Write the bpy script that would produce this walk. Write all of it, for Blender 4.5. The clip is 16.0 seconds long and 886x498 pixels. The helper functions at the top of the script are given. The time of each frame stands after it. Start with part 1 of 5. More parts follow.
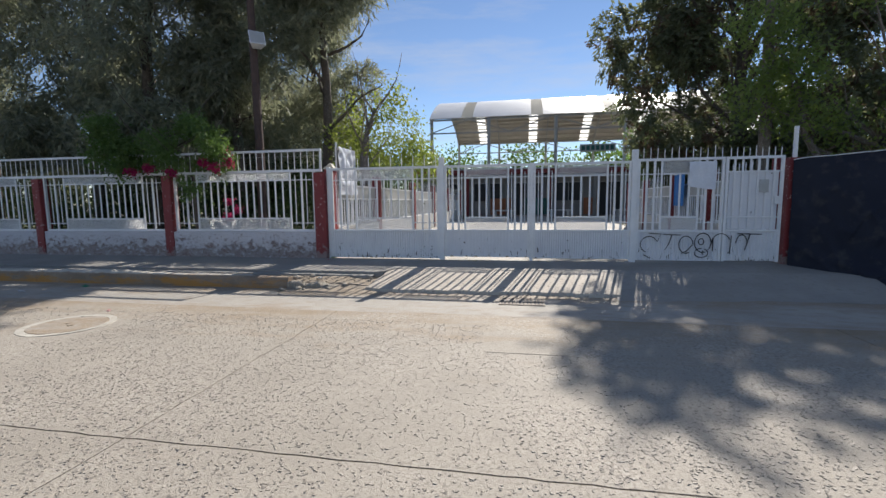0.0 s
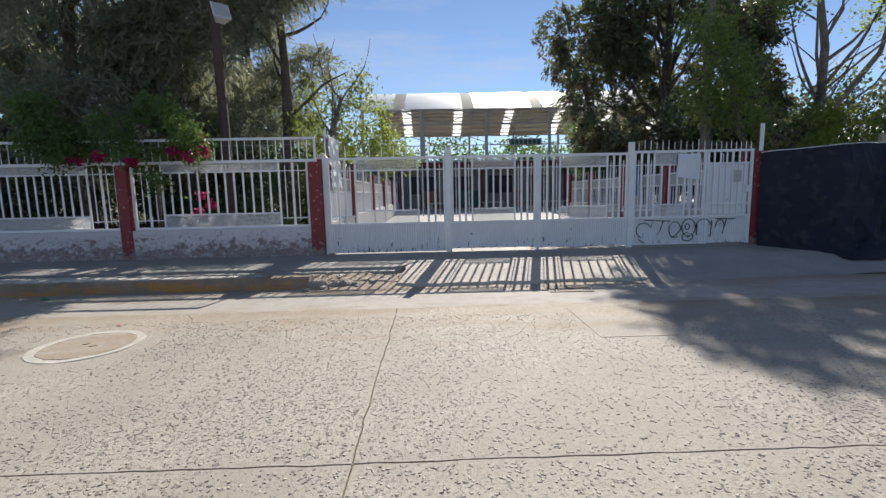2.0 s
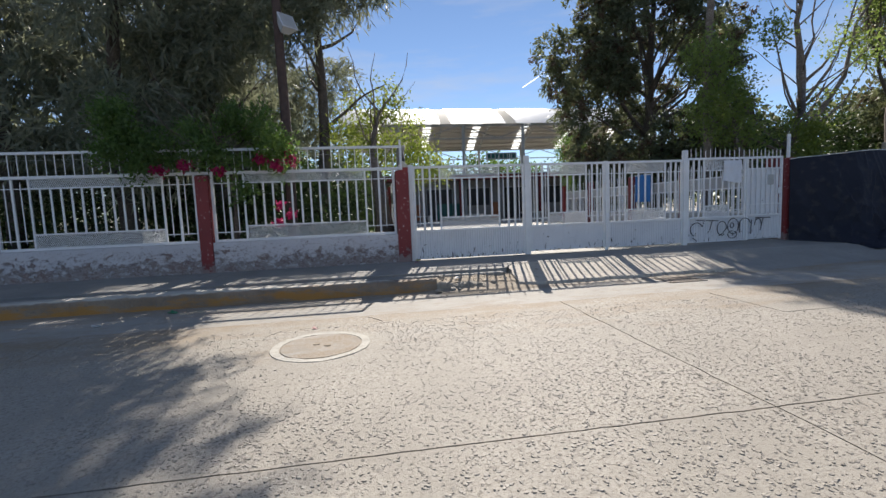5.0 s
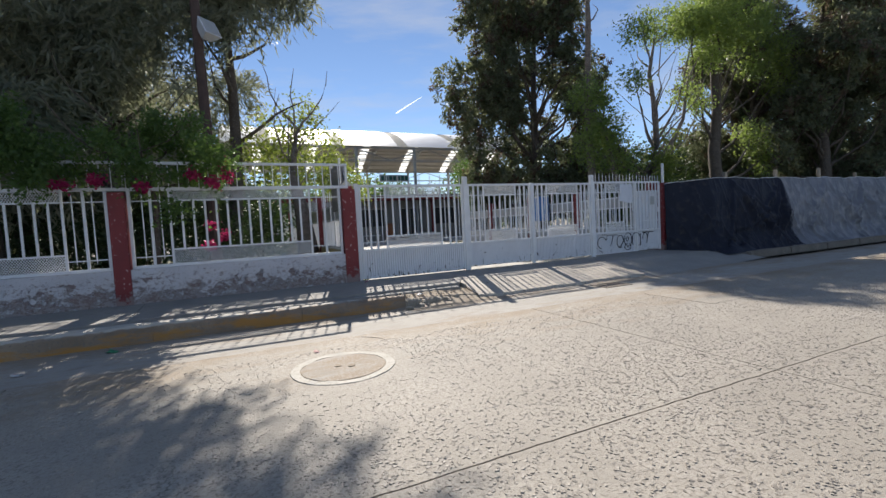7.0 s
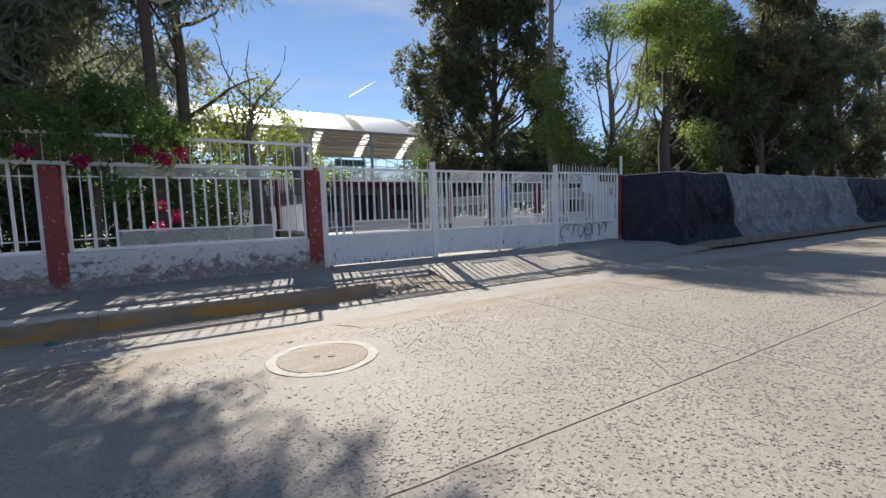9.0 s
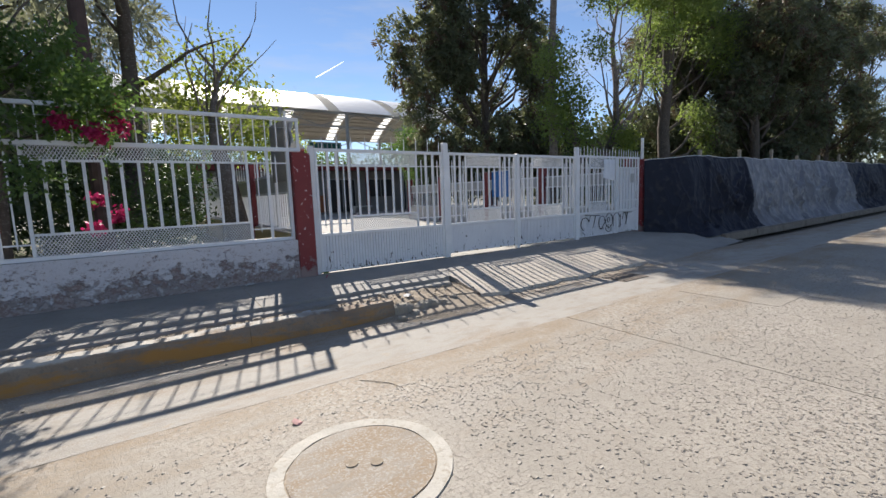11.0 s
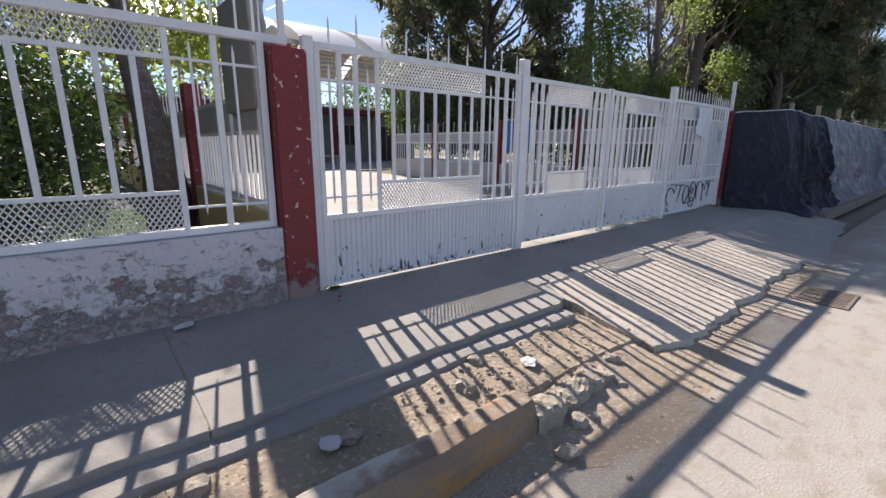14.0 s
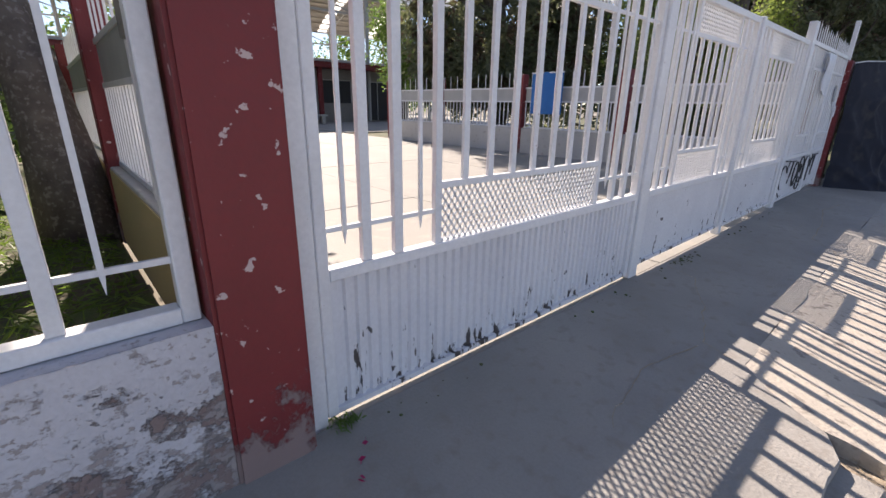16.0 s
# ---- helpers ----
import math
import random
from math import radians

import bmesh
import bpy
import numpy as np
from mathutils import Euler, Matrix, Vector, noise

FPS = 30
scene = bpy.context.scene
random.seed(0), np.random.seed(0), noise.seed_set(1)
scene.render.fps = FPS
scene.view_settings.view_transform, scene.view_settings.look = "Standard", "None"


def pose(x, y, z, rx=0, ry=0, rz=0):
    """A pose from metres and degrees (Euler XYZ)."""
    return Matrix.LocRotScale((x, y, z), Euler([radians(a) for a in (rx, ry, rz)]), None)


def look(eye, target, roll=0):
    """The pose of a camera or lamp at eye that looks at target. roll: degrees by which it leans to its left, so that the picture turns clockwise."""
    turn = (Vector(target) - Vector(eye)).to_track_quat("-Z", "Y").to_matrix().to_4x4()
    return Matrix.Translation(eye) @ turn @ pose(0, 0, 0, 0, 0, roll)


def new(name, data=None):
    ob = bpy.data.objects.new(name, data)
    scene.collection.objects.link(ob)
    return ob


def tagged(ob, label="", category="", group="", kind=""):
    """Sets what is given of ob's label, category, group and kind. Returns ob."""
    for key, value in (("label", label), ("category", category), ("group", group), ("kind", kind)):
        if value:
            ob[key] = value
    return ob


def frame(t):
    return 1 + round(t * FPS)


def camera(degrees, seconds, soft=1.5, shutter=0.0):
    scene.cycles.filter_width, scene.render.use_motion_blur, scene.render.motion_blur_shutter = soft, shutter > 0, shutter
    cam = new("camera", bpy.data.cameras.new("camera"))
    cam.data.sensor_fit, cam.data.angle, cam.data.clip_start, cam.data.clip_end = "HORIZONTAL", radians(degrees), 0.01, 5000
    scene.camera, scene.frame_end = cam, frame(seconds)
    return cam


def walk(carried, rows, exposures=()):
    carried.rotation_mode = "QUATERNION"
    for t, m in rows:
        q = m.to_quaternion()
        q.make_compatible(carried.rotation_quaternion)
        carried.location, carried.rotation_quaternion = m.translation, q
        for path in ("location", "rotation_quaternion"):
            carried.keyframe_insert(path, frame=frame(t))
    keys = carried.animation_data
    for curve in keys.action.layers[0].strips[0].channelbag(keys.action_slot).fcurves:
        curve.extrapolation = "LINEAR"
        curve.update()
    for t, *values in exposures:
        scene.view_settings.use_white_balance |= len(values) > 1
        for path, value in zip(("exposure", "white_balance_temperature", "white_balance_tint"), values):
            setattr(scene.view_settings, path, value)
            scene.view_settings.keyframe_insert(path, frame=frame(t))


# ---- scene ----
cam = camera(90.9, 16.0, soft=1.5)
PATH = [
    (0, (-0.267, -0.537, 1.513), (-0.626, 1.419, 1.296), -0.6),
    (0.5, (-0.751, -0.574, 1.52), (-1.015, 1.393, 1.269), -1.0),
    (1, (-1.308, -0.501, 1.506), (-1.468, 1.475, 1.245), -1.1),
    (1.5, (-1.852, -0.551, 1.479), (-1.905, 1.431, 1.219), -1.2),
    (2, (-2.338, -0.544, 1.489), (-2.29, 1.44, 1.238), -1.2),
    (2.5, (-2.844, -0.494, 1.483), (-2.718, 1.487, 1.242), -1.4),
    (3, (-3.344, -0.542, 1.467), (-3.176, 1.437, 1.227), -2.0),
    (3.5, (-3.849, -0.56, 1.418), (-3.665, 1.417, 1.176), -2.6),
    (4, (-4.33, -0.59, 1.42), (-4.137, 1.386, 1.183), -2.7),
    (4.2, (-4.517, -0.629, 1.396), (-4.313, 1.347, 1.166), -2.7),
    (6.3, (-6.398, -0.573, 1.355), (-5.792, 1.329, 1.243), -2.4),
    (6.5, (-6.497, -0.5, 1.352), (-5.829, 1.382, 1.246), -2.7),
    (7, (-6.768, -0.362, 1.35), (-5.934, 1.453, 1.239), -3.0),
    (7.5, (-6.977, -0.268, 1.367), (-6.032, 1.491, 1.242), -2.8),
    (8, (-7.018, -0.217, 1.363), (-6.017, 1.508, 1.216), -2.3),
    (8.5, (-7.022, -0.181, 1.345), (-6.003, 1.532, 1.183), -2.0),
    (9, (-6.987, -0.069, 1.324), (-5.967, 1.642, 1.15), -1.8),
    (9.2, (-6.961, 0.055, 1.316), (-5.946, 1.77, 1.143), -1.8),
    (11.3, (-6.815, 2.135, 1.496), (-5.672, 3.755, 1.232), -1.6),
    (11.5, (-6.828, 2.365, 1.498), (-5.675, 3.976, 1.224), -1.3),
    (12, (-6.711, 2.954, 1.477), (-5.539, 4.542, 1.153), -1.3),
    (12.5, (-6.613, 3.568, 1.469), (-5.408, 5.118, 1.089), -0.9),
    (13, (-6.473, 4.15, 1.466), (-5.237, 5.668, 1.056), -0.6),
    (13.5, (-6.241, 4.704, 1.487), (-4.99, 6.202, 1.048), -0.0),
    (14, (-6.047, 5.246, 1.492), (-4.796, 6.737, 1.031), 0.5),
    (14.5, (-5.781, 5.789, 1.48), (-4.546, 7.279, 0.977), 1.3),
    (15, (-5.591, 6.323, 1.472), (-4.385, 7.815, 0.907), 2.2),
    (15.5, (-5.408, 6.771, 1.575), (-4.102, 8.119, 0.884), 2.4),
    (16, (-5.118, 7.299, 1.49), (-3.857, 8.718, 0.862), 0.9),
]
walk(cam, [(t, look(eye, target, roll)) for t, eye, target, roll in PATH],
     [(0.0, 0.53, 6350, 12), (9.2, 0.56, 6350, 12), (11.5, 0.66, 6350, 13), (12.5, 0.70, 6350, 14), (14.5, 0.95, 6650, 18), (16.0, 1.13, 6850, 20)])

# world
SUN = Vector((0.844, 3.34, 2.708)).normalized()
world = bpy.data.worlds.new("sky")
scene.world = world
world.use_nodes = True
wn, wl = world.node_tree.nodes, world.node_tree.links
sky = wn.new("ShaderNodeTexSky")
sky.sky_type, sky.sun_disc = "NISHITA", False
sky.sun_elevation, sky.sun_rotation = math.asin(SUN.z), math.atan2(SUN.x, SUN.y)
sky.air_density, sky.dust_density, sky.ozone_density = 0.8, 0.0, 2.0
# thin cirrus streaks over the blue
wco, wmap, wno, wra, wmx = (wn.new("ShaderNode" + k) for k in ("TexCoord", "Mapping", "TexNoise", "ValToRGB", "MixRGB"))
wmap.inputs["Scale"].default_value = (2.2, 3.0, 13.0)
wmap.inputs["Rotation"].default_value = (0.0, 0.22, 0.0)
wno.inputs["Scale"].default_value, wno.inputs["Detail"].default_value, wno.inputs["Roughness"].default_value = 1.3, 7.0, 0.62
wra.color_ramp.elements[0].position, wra.color_ramp.elements[1].position = 0.44, 0.80
wra.color_ramp.elements[1].color = (0.6, 0.6, 0.6, 1)
wmx.inputs["Color2"].default_value = (4.9, 5.1, 5.4, 1)
wl.new(wco.outputs["Generated"], wmap.inputs["Vector"]); wl.new(wmap.outputs[0], wno.inputs["Vector"])
wl.new(wno.outputs["Fac"], wra.inputs[0]); wl.new(wra.outputs[0], wmx.inputs["Fac"])
wl.new(sky.outputs[0], wmx.inputs["Color1"]); wl.new(wmx.outputs[0], wn["Background"].inputs["Color"])
wn["Background"].inputs["Strength"].default_value = 0.086
sun = new("sun", bpy.data.lights.new("sun", "SUN"))
sun.data.energy, sun.data.angle, sun.data.color = 5.0, radians(0.53), (1.0, 0.93, 0.815)
sun.matrix_world = look(SUN * 60, (0, 0, 0))


# ---- materials ----
def mat(name, base, second, scale=3.0, third=None, third_scale=40.0, third_at=0.62, third_soft=0.06, rough=0.8, bump=0.3, bump_scale=60.0,
        metal=0.0, gloss_var=0.1, random_tint=0.0):
    """A surface of two blended tones, specks of a third, and fine relief, in world metres."""
    m = bpy.data.materials.new(name)
    m.use_nodes = True
    n, l = m.node_tree.nodes, m.node_tree.links
    b = n["Principled BSDF"]
    geo = n.new("ShaderNodeNewGeometry")

    def noise_at(s, detail=5.0):
        t = n.new("ShaderNodeTexNoise")
        t.inputs["Scale"].default_value, t.inputs["Detail"].default_value = s, detail
        l.new(geo.outputs["Position"], t.inputs["Vector"])
        return t.outputs["Fac"]

    def mix(fac, a, c):
        x = n.new("ShaderNodeMixRGB")
        for key, v in (("Fac", fac), ("Color1", a), ("Color2", c)):
            if isinstance(v, (tuple, float)):
                x.inputs[key].default_value = (*v, 1) if isinstance(v, tuple) else v
            else:
                l.new(v, x.inputs[key])
        return x.outputs[0]

    def step(fac, at, soft):
        r = n.new("ShaderNodeMapRange")
        r.inputs["From Min"].default_value, r.inputs["From Max"].default_value = at - soft, at + soft
        l.new(fac, r.inputs["Value"])
        return r.outputs[0]

    colour = mix(step(noise_at(scale), 0.5, 0.2), base, second)
    fine = noise_at(bump_scale)
    colour = mix(step(fine, 0.45, 0.5), mix(0.22, colour, (0.0, 0.0, 0.0)), colour)
    if third:
        colour = mix(step(noise_at(third_scale), third_at, third_soft), colour, third)
    if random_tint:
        info = n.new("ShaderNodeObjectInfo")
        hsv = n.new("ShaderNodeHueSaturation")
        r = n.new("ShaderNodeMapRange")
        r.inputs["To Min"].default_value, r.inputs["To Max"].default_value = 1 - random_tint, 1 + random_tint
        l.new(info.outputs["Random"], r.inputs["Value"]); l.new(r.outputs[0], hsv.inputs["Value"]); l.new(colour, hsv.inputs["Color"])
        colour = hsv.outputs[0]
    l.new(colour, b.inputs["Base Color"])
    rr = n.new("ShaderNodeMapRange")
    rr.inputs["To Min"].default_value, rr.inputs["To Max"].default_value = max(0.05, rough - gloss_var), min(1.0, rough + gloss_var)
    l.new(fine, rr.inputs["Value"]); l.new(rr.outputs[0], b.inputs["Roughness"])
    b.inputs["Metallic"].default_value = metal
    bp = n.new("ShaderNodeBump")
    bp.inputs["Strength"].default_value, bp.inputs["Distance"].default_value = bump, 0.01
    l.new(fine, bp.inputs["Height"]); l.new(bp.outputs[0], b.inputs["Normal"])
    return m


def layered(m, over, scale, at, soft, squash=(1, 1, 1), height=None, rough=None, bump=0.0, detail=8.0, grit=0.62):
    """Lays a patchy coat or bare area of another tone over a material; height: (low, high, weight) makes it denser near a level."""
    n, l = m.node_tree.nodes, m.node_tree.links
    b = n["Principled BSDF"]
    geo = n.new("ShaderNodeNewGeometry")
    mp = n.new("ShaderNodeMapping")
    mp.inputs["Scale"].default_value = squash
    t = n.new("ShaderNodeTexNoise")
    t.inputs["Scale"].default_value, t.inputs["Detail"].default_value, t.inputs["Roughness"].default_value = scale, detail, grit
    l.new(geo.outputs["Position"], mp.inputs["Vector"]); l.new(mp.outputs[0], t.inputs["Vector"])
    value = t.outputs["Fac"]
    if height:
        axis = height[3] if len(height) > 3 else "Z"
        sep, r, a = n.new("ShaderNodeSeparateXYZ"), n.new("ShaderNodeMapRange"), n.new("ShaderNodeMath")
        l.new(geo.outputs["Position"], sep.inputs[0]); l.new(sep.outputs[axis], r.inputs["Value"])
        r.inputs["From Min"].default_value, r.inputs["From Max"].default_value = height[0], height[1]
        r.inputs["To Min"].default_value, r.inputs["To Max"].default_value = height[2], -height[2]
        l.new(r.outputs[0], a.inputs[0]); l.new(value, a.inputs[1])
        value = a.outputs[0]
    s = n.new("ShaderNodeMapRange")
    s.inputs["From Min"].default_value, s.inputs["From Max"].default_value = at - soft, at + soft
    l.new(value, s.inputs["Value"])
    x = n.new("ShaderNodeMixRGB")
    l.new(s.outputs[0], x.inputs["Fac"]); l.new(b.inputs["Base Color"].links[0].from_socket, x.inputs["Color1"])
    x.inputs["Color2"].default_value = (*over, 1)
    l.new(x.outputs[0], b.inputs["Base Color"])
    if bump:
        bp = n.new("ShaderNodeBump")
        bp.inputs["Strength"].default_value, bp.inputs["Distance"].default_value, bp.invert = bump, 0.012, True
        l.new(s.outputs[0], bp.inputs["Height"]); l.new(b.inputs["Normal"].links[0].from_socket, bp.inputs["Normal"]); l.new(bp.outputs[0], b.inputs["Normal"])
    return m


def leaf_mat(name, dark, light, glow, share=0.4):
    """Leaves: a matt face that lets part of the light through, with a tone of its own for each leaf."""
    m = bpy.data.materials.new(name)
    m.use_nodes = True
    n, l = m.node_tree.nodes, m.node_tree.links
    b, out = n["Principled BSDF"], n["Material Output"]
    geo = n.new("ShaderNodeNewGeometry")
    x, tr, ms = n.new("ShaderNodeMixRGB"), n.new("ShaderNodeBsdfTranslucent"), n.new("ShaderNodeMixShader")
    x.inputs["Color1"].default_value, x.inputs["Color2"].default_value = (*dark, 1), (*light, 1)
    l.new(geo.outputs["Random Per Island"], x.inputs["Fac"]); l.new(x.outputs[0], b.inputs["Base Color"])
    b.inputs["Roughness"].default_value = 0.55
    tr.inputs["Color"].default_value = (*glow, 1)
    ms.inputs[0].default_value = share
    l.new(b.outputs[0], ms.inputs[1]); l.new(tr.outputs[0], ms.inputs[2]); l.new(ms.outputs[0], out.inputs["Surface"])
    return m


def pebbled(m, scale, dark, pale, lo=0.40, hi=0.60):
    """Exposed stones in worn concrete: rounded pale heads, with the shadow in the gaps between them painted dark, in
    patches where the skin has worn off.
    """
    n, l = m.node_tree.nodes, m.node_tree.links
    b = n["Principled BSDF"]
    geo, warp, add = n.new("ShaderNodeNewGeometry"), n.new("ShaderNodeTexNoise"), n.new("ShaderNodeVectorMath")
    warp.inputs["Scale"].default_value, warp.inputs["Detail"].default_value = 22.0, 3.0
    add.operation = "MULTIPLY_ADD"
    add.inputs[1].default_value = (0.012, 0.012, 0.0)
    l.new(geo.outputs["Position"], warp.inputs["Vector"]); l.new(warp.outputs["Color"], add.inputs[0]); l.new(geo.outputs["Position"], add.inputs[2])
    v = n.new("ShaderNodeTexVoronoi")
    v.feature, v.voronoi_dimensions = "F1", "2D"
    v.inputs["Scale"].default_value, v.inputs["Randomness"].default_value = scale, 1.0
    l.new(add.outputs[0], v.inputs["Vector"])
    worn = n.new("ShaderNodeTexNoise")
    worn.inputs["Scale"].default_value, worn.inputs["Detail"].default_value, worn.inputs["Roughness"].default_value = 0.75, 8.0, 0.65
    l.new(geo.outputs["Position"], worn.inputs["Vector"])
    gap, mask, both = n.new("ShaderNodeMapRange"), n.new("ShaderNodeMapRange"), n.new("ShaderNodeMath")
    gap.inputs["From Min"].default_value, gap.inputs["From Max"].default_value = 0.58, 0.78
    mask.inputs["From Min"].default_value, mask.inputs["From Max"].default_value = lo, hi
    both.operation = "MULTIPLY"
    l.new(v.outputs["Distance"], gap.inputs["Value"]); l.new(worn.outputs["Fac"], mask.inputs["Value"])
    l.new(gap.outputs[0], both.inputs[0]); l.new(mask.outputs[0], both.inputs[1])
    head, x, tint = n.new("ShaderNodeMath"), n.new("ShaderNodeMixRGB"), n.new("ShaderNodeMixRGB")
    head.operation = "MULTIPLY"
    l.new(v.outputs["Color"], head.inputs[0]); l.new(mask.outputs[0], head.inputs[1])
    l.new(head.outputs[0], tint.inputs["Fac"]); l.new(b.inputs["Base Color"].links[0].from_socket, tint.inputs["Color1"])
    tint.inputs["Color2"].default_value = (*pale, 1)
    l.new(both.outputs[0], x.inputs["Fac"]); l.new(tint.outputs[0], x.inputs["Color1"])
    x.inputs["Color2"].default_value = (*dark, 1)
    l.new(x.outputs[0], b.inputs["Base Color"])
    bp = n.new("ShaderNodeBump")
    bp.inputs["Strength"].default_value, bp.inputs["Distance"].default_value, bp.invert = 0.32, 0.008, True
    l.new(both.outputs[0], bp.inputs["Height"]); l.new(b.inputs["Normal"].links[0].from_socket, bp.inputs["Normal"]); l.new(bp.outputs[0], b.inputs["Normal"])
    return m


ROAD = mat("exposed_aggregate_concrete", (0.39, 0.354, 0.298), (0.33, 0.298, 0.25), 0.9, (0.285, 0.255, 0.215), 34, 0.60, 0.05, 0.75, 0.45, 120, random_tint=0.03)
layered(ROAD, (0.275, 0.208, 0.135), 1.5, 0.55, 0.12, (0.45, 1.5, 1), (3.1, 5.3, -0.18, "Y"), detail=12.0, grit=0.7)
pebbled(ROAD, 36.0, (0.19, 0.168, 0.138), (0.43, 0.39, 0.335))
layered(ROAD, (0.27, 0.24, 0.20), 62, 0.585, 0.05, detail=4.0, bump=0.35)
STONE = mat("aggregate_stone", (0.41, 0.37, 0.31), (0.25, 0.22, 0.185), 26, None, rough=0.58, bump=0.2, bump_scale=150)
GUTTER = mat("smooth_concrete", (0.41, 0.385, 0.345), (0.345, 0.322, 0.285), 1.1, (0.34, 0.29, 0.23), 9, 0.64, 0.05, 0.8, 0.35, 70)
layered(GUTTER, (0.25, 0.185, 0.12), 1.9, 0.52, 0.12, (0.5, 1.3, 1), (5.6, 6.5, -0.18, "Y"), detail=12.0)
layered(GUTTER, (0.27, 0.20, 0.13), 2.3, 0.60, 0.10, (0.4, 1.6, 1), (5.0, 5.45, 0.14, "Y"), detail=12.0)
layered(GUTTER, (0.40, 0.37, 0.325), 75, 0.55, 0.07, detail=5.0, bump=0.25)
layered(GUTTER, (0.29, 0.255, 0.21), 4.5, 0.58, 0.08, (0.7, 1.3, 1), detail=12.0, grit=0.7)
PAVE = mat("pavement_concrete", (0.335, 0.318, 0.290), (0.262, 0.25, 0.23), 1.5, (0.235, 0.215, 0.19), 13, 0.63, 0.09, 0.85, 0.4, 80, random_tint=0.06)
RAMP = mat("broken_ramp_concrete", (0.53, 0.475, 0.40), (0.45, 0.40, 0.335), 2.2, (0.24, 0.21, 0.18), 17, 0.62, 0.06, 0.85, 0.5, 60)
DIRT = mat("dry_earth", (0.37, 0.305, 0.23), (0.29, 0.235, 0.17), 3.2, (0.44, 0.38, 0.31), 38, 0.62, 0.04, 0.95, 1.0, 35)
RUBBLE = mat("broken_concrete", (0.41, 0.365, 0.30), (0.31, 0.27, 0.215), 9, (0.2, 0.18, 0.16), 50, 0.62, 0.05, 0.9, 0.9, 70)
KERB_PLAIN = mat("worn_brown_kerb_concrete", (0.27, 0.23, 0.19), (0.19, 0.16, 0.13), 3.0, (0.14, 0.12, 0.10), 28, 0.6, 0.06, 0.9, 0.6, 60)
KERB = mat("weathered_kerb_concrete", (0.33, 0.255, 0.185), (0.23, 0.165, 0.115), 3.0, (0.19, 0.16, 0.13), 28, 0.6, 0.06, 0.85, 0.6, 60)
layered(KERB, (0.38, 0.19, 0.05), 3.6, 0.57, 0.06, (0.35, 1, 1.4), (0.0, 0.24, 0.11, "Z"), grit=0.7)
layered(KERB, (0.44, 0.41, 0.36), 6.0, 0.50, 0.10, (1, 1, 1), (0.185, 0.225, -0.25, "Z"))
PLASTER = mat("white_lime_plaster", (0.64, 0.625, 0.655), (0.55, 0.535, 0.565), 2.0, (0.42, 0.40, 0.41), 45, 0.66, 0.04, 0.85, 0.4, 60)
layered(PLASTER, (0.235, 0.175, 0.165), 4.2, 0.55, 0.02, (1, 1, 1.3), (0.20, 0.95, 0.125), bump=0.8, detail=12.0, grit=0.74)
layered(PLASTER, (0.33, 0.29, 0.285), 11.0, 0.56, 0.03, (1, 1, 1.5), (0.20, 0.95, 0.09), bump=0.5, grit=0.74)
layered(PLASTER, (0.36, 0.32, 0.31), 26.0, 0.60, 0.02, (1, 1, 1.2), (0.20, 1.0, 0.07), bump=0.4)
RED = mat("red_painted_plaster", (0.235, 0.028, 0.030), (0.195, 0.024, 0.026), 2.5, (0.55, 0.42, 0.40), 20, 0.665, 0.012, 0.6, 0.25, 45)
layered(RED, (0.25, 0.18, 0.17), 5.5, 0.62, 0.03, (1, 1, 1), (0.2, 0.9, 0.27), bump=0.6, detail=12.0, grit=0.74)
WHITE = mat("white_enamelled_steel", (0.84, 0.84, 0.85), (0.76, 0.76, 0.77), 5, (0.24, 0.16, 0.11), 30, 0.745, 0.02, 0.45, 0.12, 60)
PLATE = mat("white_painted_sheet_steel", (0.80, 0.80, 0.825), (0.72, 0.72, 0.75), 3, (0.10, 0.09, 0.085), 11, 0.715, 0.012, 0.5, 0.15, 50)
layered(PLATE, (0.07, 0.06, 0.055), 17, 0.635, 0.012, (1, 1, 0.30), (0.3, 0.75, 0.06))
BLACK = mat("black_spray_paint", (0.02, 0.02, 0.022), (0.035, 0.035, 0.035), 20, rough=0.5)
TARP = mat("dark_woven_tarpaulin", (0.009, 0.0115, 0.024), (0.018, 0.021, 0.036), 1.4, (0.04, 0.039, 0.042), 5, 0.64, 0.1, 0.62, 0.25, 160)
TARP_LIGHT = mat("faded_grey_tarpaulin", (0.21, 0.215, 0.245), (0.135, 0.14, 0.165), 0.9, (0.30, 0.295, 0.295), 3, 0.62, 0.12, 0.55, 0.25, 160)
TARP.node_tree.nodes["Principled BSDF"].inputs["Specular IOR Level"].default_value = 0.25
TIMBER = mat("weathered_timber", (0.42, 0.36, 0.28), (0.31, 0.26, 0.20), 12, rough=0.85, bump=0.6)
POLE = mat("dark_wooden_pole", (0.10, 0.065, 0.055), (0.07, 0.045, 0.04), 8, rough=0.85, bump=0.6)
BARK = mat("tree_bark", (0.13, 0.105, 0.085), (0.075, 0.06, 0.05), 9, (0.18, 0.16, 0.14), 30, 0.62, 0.06, 0.95, 1.0, 26)
BARK_PALE = mat("pale_tree_bark", (0.22, 0.18, 0.15), (0.13, 0.105, 0.085), 7, (0.28, 0.25, 0.22), 25, 0.6, 0.06, 0.95, 0.9, 26)
# needle tones lightened so that the colour carries the hazy glare over the trees
NEEDLE = leaf_mat("casuarina_needles", (0.085, 0.10, 0.076), (0.245, 0.255, 0.185), (0.35, 0.37, 0.23), 0.40)
CYPRESS = leaf_mat("cypress_foliage", (0.048, 0.062, 0.040), (0.145, 0.165, 0.098), (0.24, 0.265, 0.125), 0.36)
